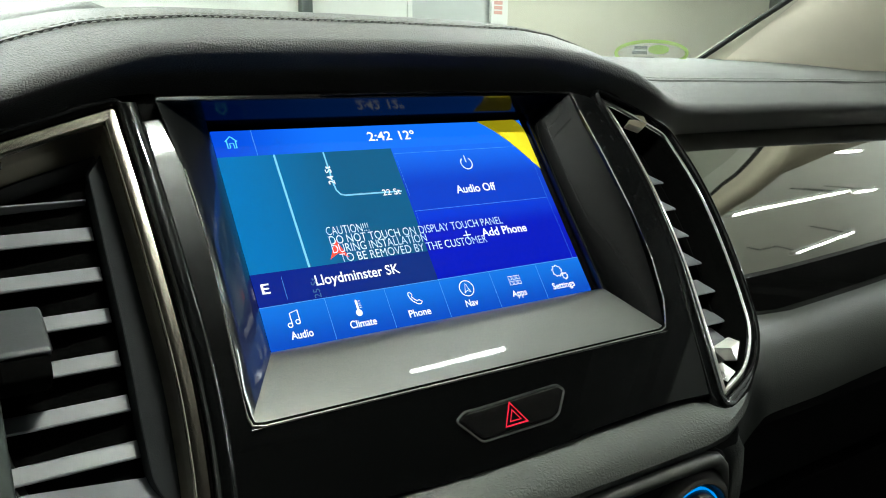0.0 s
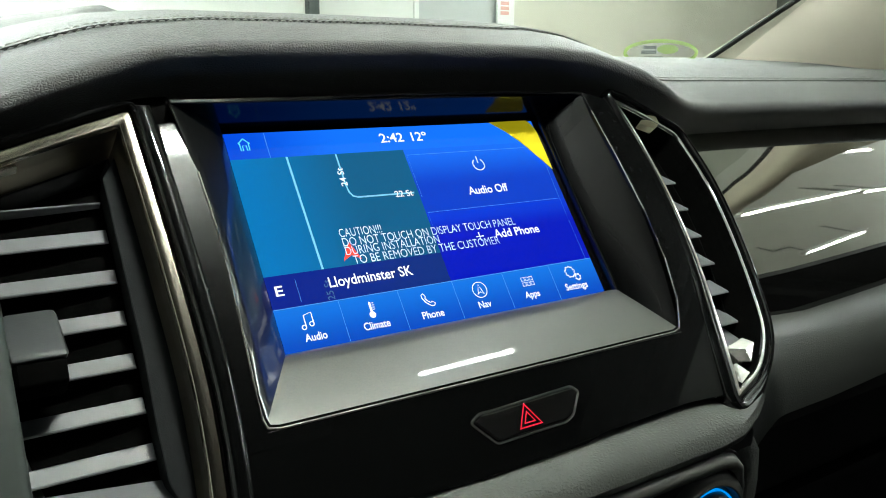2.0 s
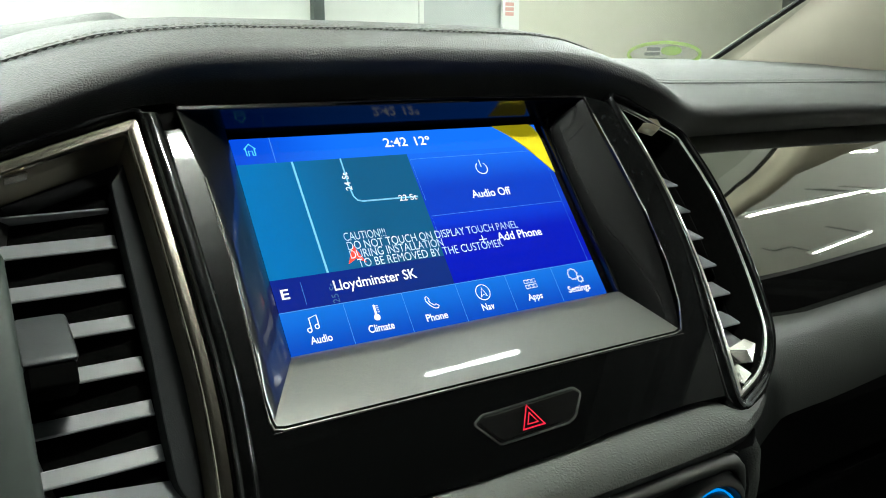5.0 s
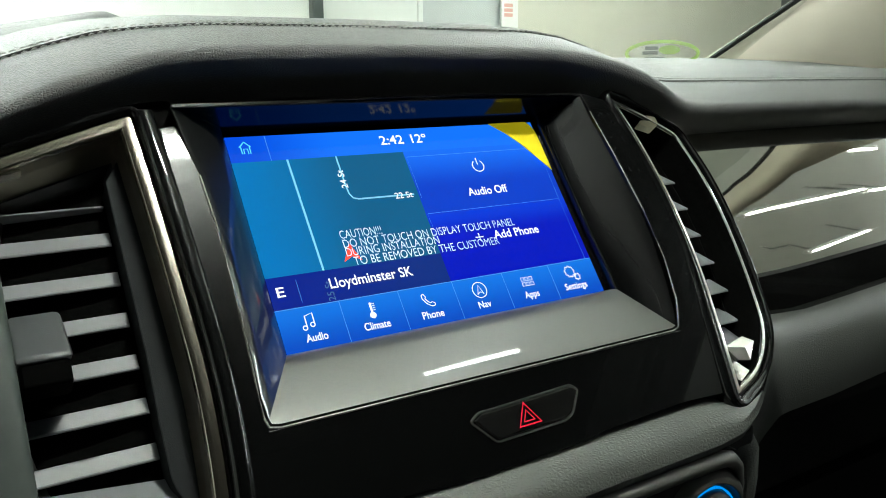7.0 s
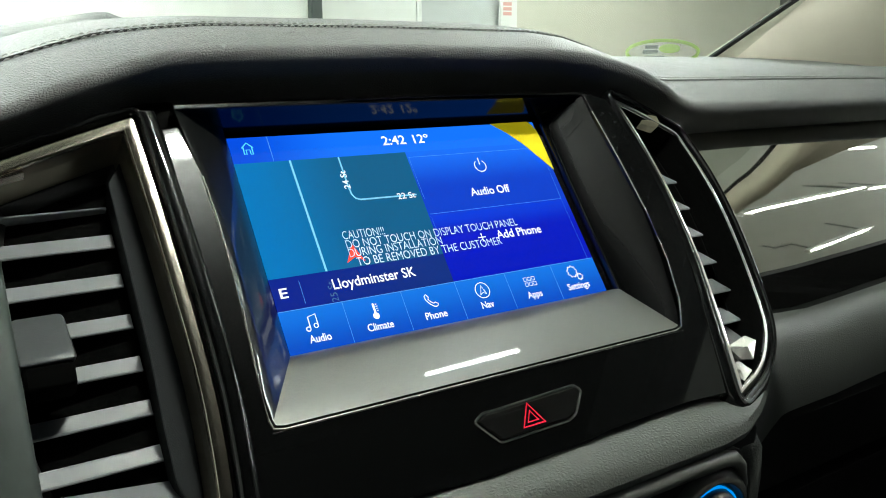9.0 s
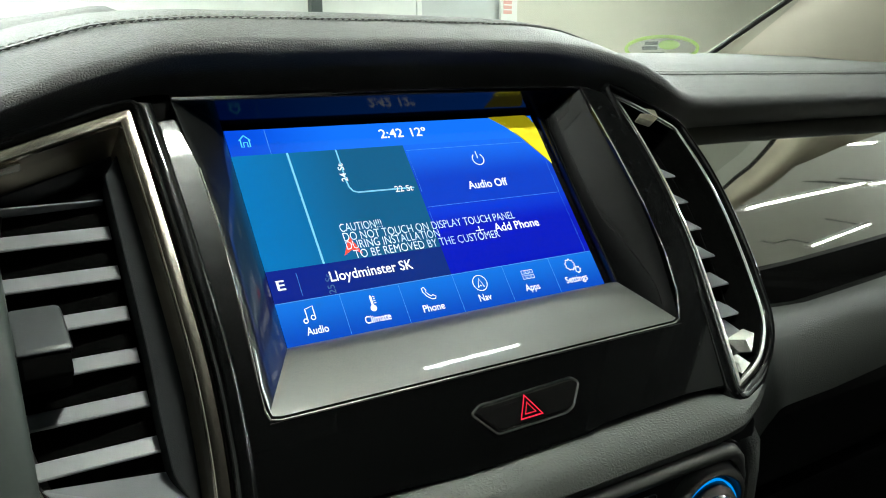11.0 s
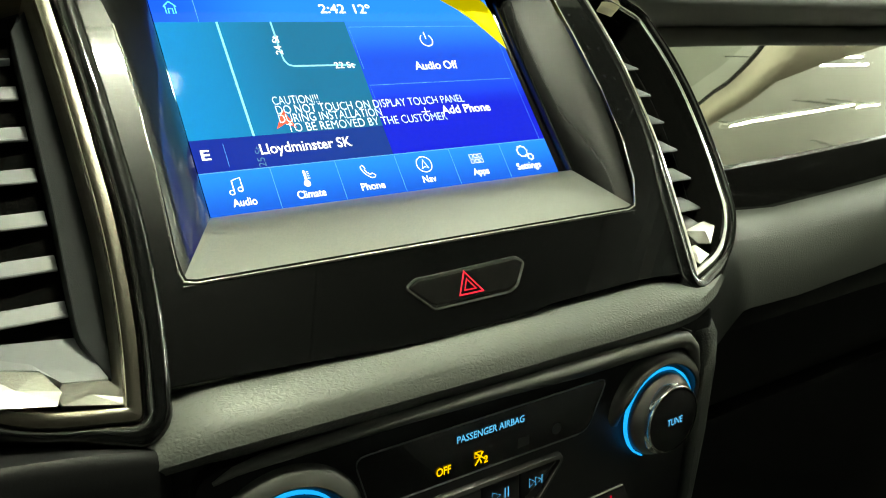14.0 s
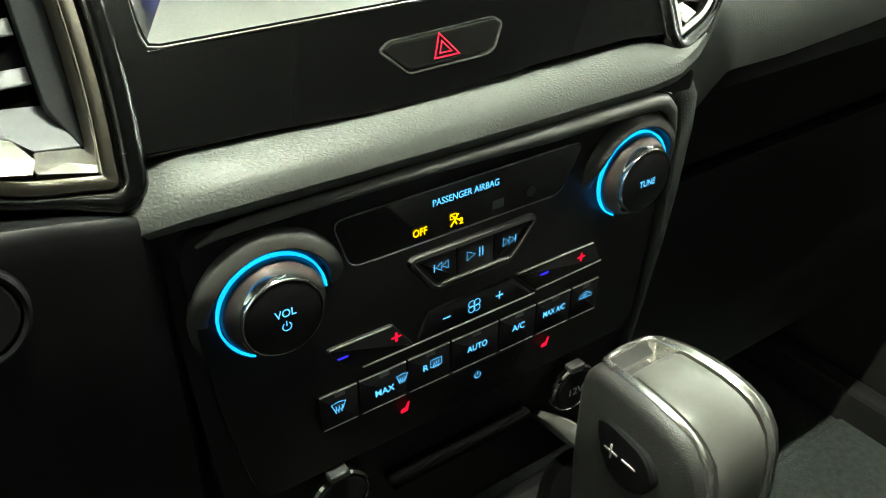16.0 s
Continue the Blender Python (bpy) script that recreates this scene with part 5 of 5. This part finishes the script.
def rotary(x, z, words, name):
    """A turning knob with a lit ring, chrome collar and black cap."""
    rows = []
    for r, h in ((0.0308, -0.0010), (0.0301, 0.0012), (0.0284, 0.0030), (0.0262, 0.0044), (0.0246, 0.0048), (0.0239, 0.0044), (0.0236, 0.0025), (0.0234, 0.0), (0.0190, -0.0002)):
        row = []
        for i in range(64):
            w = 2 * math.pi * i / 64
            k = max(0.0, min(1.0, (math.sin(w) + 0.35) / 1.0))
            k = k * k * (3 - 2 * k)
            row.append((r * math.cos(w), PY + 0.0016 * (1 - k) - (h + 0.0004) * k, r * math.sin(w)))
        rows.append(row)
    kn = part(name, loft(rows, True, False), SEATRING, cl, "black knob seat, raised above the knob", True)
    kn.location = (x, 0, z)
    part("light_ring", turned([(0.0215, PY - 0.0012), (0.0214, PY - 0.0028), (0.0207, PY - 0.0030), (0.0205, PY - 0.0012)], 60, radians(2), radians(242)), RINGBLUE, kn, "glowing blue ring", True)
    part("skirt", turned([(0.0200, PY + 0.001), (0.0199, PY - 0.0034), (0.0194, PY - 0.0044), (0.0180, PY - 0.0066), (0.0168, PY - 0.0082), (0.0158, PY - 0.0088)], 48), SATINBLACK, kn, "dark satin skirt", True)
    n, rows = 120, []
    for r, y, wave in ((0.0150, -0.0060, 0.0), (0.0166, -0.0074, 0.0010), (0.0167, -0.0086, 0.0008), (0.0160, -0.0094, 0.0003), (0.0158, -0.0099, 0.0), (0.0159, -0.0105, 0.0), (0.0156, -0.0111, 0.0), (0.0151, -0.0112, 0.0)):
        row = []
        for i in range(n):
            w = 2 * math.pi * i / n
            q = r + wave * (math.cos(3 * (w - 1.95)) - 0.3)
            row.append((q * math.cos(w), PY + y, q * math.sin(w)))
        rows.append(row)
    part("chrome_collar", loft(rows, True, False), DARKCHROME, kn, "dark chrome collar", True)
    part("cap", turned([(0.0152, PY - 0.0098), (0.0150, PY - 0.0108), (0.0144, PY - 0.0111), (0.0, PY - 0.0112)], 48), MATTE, kn, "", True)
    for word, dz, size, w in words:
        if word:
            lettering("legend", word, size, 0.0004, dz, PY - 0.0115, CYAN, kn, w, bold=0.00005)
        else:
            part("legend", line2(arc(0.0004, dz, 0.0017, 125, 415, 18), 0.0004, PY - 0.0115), CYAN, kn)
            part("legend", line2([(0.0004, dz + 0.0024), (0.0004, dz + 0.0003)], 0.0004, PY - 0.0115), CYAN, kn)
    return kn


SATINBLACK = mat("satin_dark_skirt", (0.03, 0.031, 0.03), 0.42, 0.0, var=(60, 0.1))
DARKCHROME = mat("dark_polished_chrome", (0.6, 0.6, 0.58), 0.2, 1.0, var=(40, 0.1))
rotary(-0.0920, 1.1083, (("VOL", 0.0022, 0.0046, 0.0082), ("", -0.0036, 0, 0)), "volume_knob")
rotary(0.0880, 1.1085, (("TUNE", -0.0005, 0.0046, 0.0098),), "tuning_knob")

# ---- start button ----
st = thing("start_button", "round black engine start button with cyan legend", "push button", pose(-0.1825, -0.1035, 1.1405, -6) @ Matrix.Scale(0.8, 4))
part("ring", turned([(0.0215, 0.004), (0.0212, -0.001), (0.0198, -0.0024), (0.0182, -0.0014), (0.0176, 0.002)], 48), MATTE, st, "", True)
part("push_face", turned([(0.0172, 0.003), (0.0170, -0.0012), (0.0160, -0.0020), (0.0, -0.0022)], 48), MATTE, st, "", True)
for word, dz, w in (("ENGINE", 0.0075, 0.0150), ("START", 0.0010, 0.0190), ("STOP", -0.0048, 0.0160)):
    lettering("legend", word, 0.0050, 0.0, dz, -0.0026, STARTCYAN, st, w, bold=0.0001)
part("legend_line", flat([(-0.0095, 0.0040), (0.0095, 0.0040), (0.0095, 0.0045), (-0.0095, 0.0045)], -0.0026), STARTCYAN, st)

# ---- centre console and its sockets ----
con = thing("centre_console", "black centre console below the climate panel", "console")
part("tunnel", box(-0.13, 0.14, -1.0, -0.095, 0.5, 0.93, 0.012), MATTE, con)
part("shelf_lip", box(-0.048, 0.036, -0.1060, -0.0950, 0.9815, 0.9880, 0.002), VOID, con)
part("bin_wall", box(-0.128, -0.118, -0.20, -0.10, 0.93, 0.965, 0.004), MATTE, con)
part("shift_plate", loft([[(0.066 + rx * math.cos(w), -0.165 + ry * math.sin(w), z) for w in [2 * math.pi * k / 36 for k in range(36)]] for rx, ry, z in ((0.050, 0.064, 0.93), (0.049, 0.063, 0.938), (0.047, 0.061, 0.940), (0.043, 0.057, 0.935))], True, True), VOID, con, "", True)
strip = []
for x, y, z, dx, dy, dz in ((0.0470, -0.0985, 0.9770, -0.0030, -0.0004, -0.0026), (0.0545, -0.1030, 0.9738, -0.0054, -0.0006, -0.0040), (0.0622, -0.1062, 0.9680, -0.0070, -0.0012, -0.0062),
                            (0.0690, -0.1105, 0.9620, -0.0080, -0.0022, -0.0070), (0.0745, -0.1165, 0.9560, -0.0060, -0.0028, -0.0068), (0.0790, -0.1240, 0.9500, -0.0034, -0.0034, -0.0060), (0.0830, -0.1330, 0.9440, -0.0020, -0.0036, -0.0050)):
    a, b = Vector((x, y, z)), Vector((x + dx, y + dy, z + dz))
    n = Vector((0.0, -0.0012, 0.0008))
    strip.append([tuple(p) for p in (a - n * 5, a, a.lerp(b, 0.15) + n, a.lerp(b, 0.5) + n * 1.3, a.lerp(b, 0.85) + n, b, b - n * 5)])
part("shift_trim", loft(strip), INSERT, con, "curved grey trim beside the gear selector", True)


def socket(x, z, word):
    ob = thing("power_socket", "round covered power socket with a chrome ring", "power socket", pose(x, -0.1017, z), "power sockets")
    part("ring", turned([(0.0150, 0.0), (0.0148, -0.0025), (0.0138, -0.0036), (0.0130, -0.0026), (0.0127, 0.001)], 40), BRIGHT, ob, "chrome ring", True)
    part("cover", turned([(0.0128, 0.001), (0.0126, -0.0028), (0.0115, -0.0040), (0.0, -0.0044)], 40), MATTE, ob, "", True)
    part("lift_tab", box(-0.005, 0.005, -0.0050, 0.001, 0.0128, 0.0165, 0.001), SOFT, ob)
    if word:
        lettering("legend", word, 0.0068, 0.0, 0.0, -0.0050, PALEPRINT, ob, bold=0.00008)
    return ob


socket(0.0650, 0.9880, "12V")
socket(-0.0740, 0.9945, "")

# ---- gear selector ----
STRIP = mat("satin_chrome_strip", (0.85, 0.83, 0.78), 0.24, 0.95, var=(60, 0.06))
sh = thing("gear_selector", "automatic gear selector with grained grip and chrome trim", "gear selector", pose(0.0608, 0, 0))
# y, top z, half width, half width of the chrome strips
SEC = [(-0.1300, 1.016, 0.0155, 0.0080), (-0.1322, 1.027, 0.0190, 0.0115), (-0.1355, 1.0350, 0.0213, 0.0138), (-0.1400, 1.0400, 0.0226, 0.0152), (-0.1450, 1.0420, 0.0235, 0.0160), (-0.1520, 1.0436, 0.0246, 0.0170), (-0.1600, 1.0448, 0.0256, 0.0180),
       (-0.1700, 1.0452, 0.0263, 0.0187), (-0.1800, 1.0449, 0.0268, 0.0192), (-0.1880, 1.0438, 0.0270, 0.0194), (-0.1950, 1.0418, 0.0270, 0.0194), (-0.2000, 1.0388, 0.0268, 0.0193), (-0.2050, 1.0325, 0.0266, 0.0192), (-0.2085, 1.0220, 0.0263, 0.0191), (-0.2105, 1.0050, 0.0258, 0.0190), (-0.2110, 0.9820, 0.0250, 0.0188), (-0.2105, 0.9600, 0.0240, 0.0184)]
rings = []
for y, zt, w, cw in SEC:
    zb = 0.93
    floor_z = zt - 0.0065 if y < -0.1425 else zt + 0.0003
    top = [(w * 0.9, zb), (w + 0.0008, zb + 0.5 * (zt - zb)), (w + 0.0004, zt - 0.0060), (w - 0.0006, zt - 0.0026), (w - 0.0024, zt - 0.0006), (cw + 0.0014, zt + 0.0004), (cw - 0.0026, floor_z), (0, floor_z)]
    rings.append([(a, y, b) for a, b in top] + [(-a, y, b) for a, b in reversed(top[:-1])])
part("grip", loft(rings), GRIP, sh, "black grained grip", True)


def sec_at(y):
    """Top height and chrome half width of the grip at a depth."""
    for p, q in zip(SEC, SEC[1:]):
        if p[0] >= y >= q[0]:
            t = (p[0] - y) / (p[0] - q[0])
            return p[1] + (q[1] - p[1]) * t, p[3] + (q[3] - p[3]) * t
    return SEC[-1][1], SEC[-1][3]


def ribbon(side):
    """The chrome strip along one edge of the grip's top."""
    rings = []
    for y, zt, w, cw in SEC[4:]:
        out = 0.0012 if y < -0.200 else 0.0
        rings.append([(side * (cw + 0.0026), y, zt - 0.0008), (side * (cw + 0.0018), y - out, zt + 0.0009), (side * (cw - 0.0006), y - out, zt + 0.0012), (side * (cw - 0.0024), y - 0.6 * out, zt + 0.0003), (side * (cw - 0.0030), y, zt - 0.0062)])
    return loft(rings, True)


part("chrome_strip", ribbon(1), STRIP, sh, "bright chrome edge strip", True)
part("chrome_strip", ribbon(-1), STRIP, sh, "bright chrome edge strip", True)
arc_path = [(-0.0160, -0.1465, 1.0424), (-0.0156, -0.1435, 1.0420), (-0.0142, -0.1405, 1.0410), (-0.0114, -0.1385, 1.0398), (-0.0060, -0.1374, 1.0391)]
arc_path += [(0.0, -0.1371, 1.0389)] + [(-x, y, z) for x, y, z in reversed(arc_path)]
part("chrome_front", tube(arc_path, 0.0017, 10), STRIP, sh, "bright chrome front strip", True)
part("trough_wall", loft([[(x * 0.96, y - 0.0008, z + 0.0006), (x * 0.93, y - 0.0022, z - 0.0012), (x * 0.90, y - 0.0042, z - 0.0055)] for x, y, z in arc_path], False), STRIP, sh, "silver front wall of the trough", True)
part("trough", loft([[(-(sec_at(y)[1] - 0.0026), y, sec_at(y)[0] - 0.0060), (sec_at(y)[1] - 0.0026, y, sec_at(y)[0] - 0.0060)] for y in (-0.1420, -0.1470, -0.1530, -0.1580)], False), STRIP, sh, "silver trough at the front")
ins = []
for y, dip in ((-0.1535, -0.0100), (-0.1536, -0.0050), (-0.1545, -0.0020), (-0.1562, -0.0004), (-0.1590, 0.0004)) + tuple((r[0], 0.0005) for r in SEC[6:]):
    zt, cw = sec_at(y)
    yy = y - (0.0010 if y < -0.200 else 0.0)
    hw = cw - 0.0041
    ins.append([(-hw, yy, min(zt - 0.0100, zt + dip - 0.0001)), (-hw, yy, zt + dip - 0.0008), (-hw + 0.001, yy, zt + dip - 0.0002), (-hw * 0.4, yy, zt + dip + 0.0004), (hw * 0.4, yy, zt + dip + 0.0004), (hw - 0.001, yy, zt + dip - 0.0002), (hw, yy, zt + dip - 0.0008), (hw, yy, min(zt - 0.0100, zt + dip - 0.0001))])
part("insert", loft(ins), INSERT, sh, "smooth satin grey insert", True)
pad = round_poly([(-0.1485, 1.020), (-0.158, 1.025), (-0.182, 1.0265), (-0.191, 1.016), (-0.183, 1.000), (-0.168, 0.994), (-0.156, 1.000)], 0.007, 4)
bm = loft([[(xx + (y + 0.17) * 0.14, y, z) for y, z in inset(pad, d)] for xx, d in ((-0.0215, -0.0005), (-0.0277, 0.0), (-0.0291, 0.0012), (-0.0296, 0.004))])
tb = part("thumb_switch", bm, MATTE, sh, "black plus and minus thumb switch", True)
bm = box(-0.0298, -0.0290, -0.1637, -0.1629, 1.0078, 1.0162)
add_box(bm, -0.0298, -0.0290, -0.1672, -0.1594, 1.0116, 1.0124)
part("plus_mark", bm, PALEPRINT, tb)
part("minus_mark", box(-0.0314, -0.0306, -0.1790, -0.1712, 1.0140, 1.0148), PALEPRINT, tb)
part("shaft", tube([(0, -0.17, 0.93), (0, -0.17, 0.965)], 0.016, 20), SOFT, sh, "", True)

# ---- passenger footwell and seat ----
mt = thing("floor_mat", "grey carpet floor mat in the passenger footwell", "floor mat")
part("mat", box(0.20, 0.70, -0.55, 0.02, 0.503, 0.517, 0.005), CARPET, mt)
sill = thing("door_sill", "black plastic door sill strip beside the carpet", "sill trim", kind="structure")
part("strip", box(0.705, 0.735, -0.9, 0.35, 0.5, 0.56, 0.008), DOORP, sill)
seat = thing("passenger_seat", "dark cloth passenger seat", "seat")
part("cushion", box(0.16, 0.64, -1.02, -0.52, 0.66, 0.86, 0.05, 4), SEATC, seat, "", True)
part("backrest", box(0.17, 0.63, -1.16, -1.0, 0.84, 1.42, 0.05, 4), SEATC, seat, "", True)
# Driver seat is out of view, added to block light from behind.
ds = thing("driver_seat", "dark cloth driver seat, added unseen to block light", "seat")
part("cushion", box(-0.64, -0.16, -1.12, -0.60, 0.66, 0.86, 0.05, 4), SEATC, ds, "", True)
part("backrest", box(-0.63, -0.17, -1.26, -1.1, 0.84, 1.45, 0.05, 4), SEATC, ds, "", True)
part("headrest", box(-0.52, -0.28, -1.27, -1.17, 1.47, 1.66, 0.04, 4), SEATC, ds, "", True)
part("base", box(-0.58, -0.22, -1.08, -0.66, 0.5, 0.67, 0.01), DOORP, ds)
part("headrest", box(0.28, 0.52, -1.17, -1.07, 1.44, 1.63, 0.04, 4), SEATC, seat, "", True)
part("base", box(0.22, 0.58, -0.98, -0.58, 0.5, 0.67, 0.01), DOORP, seat)
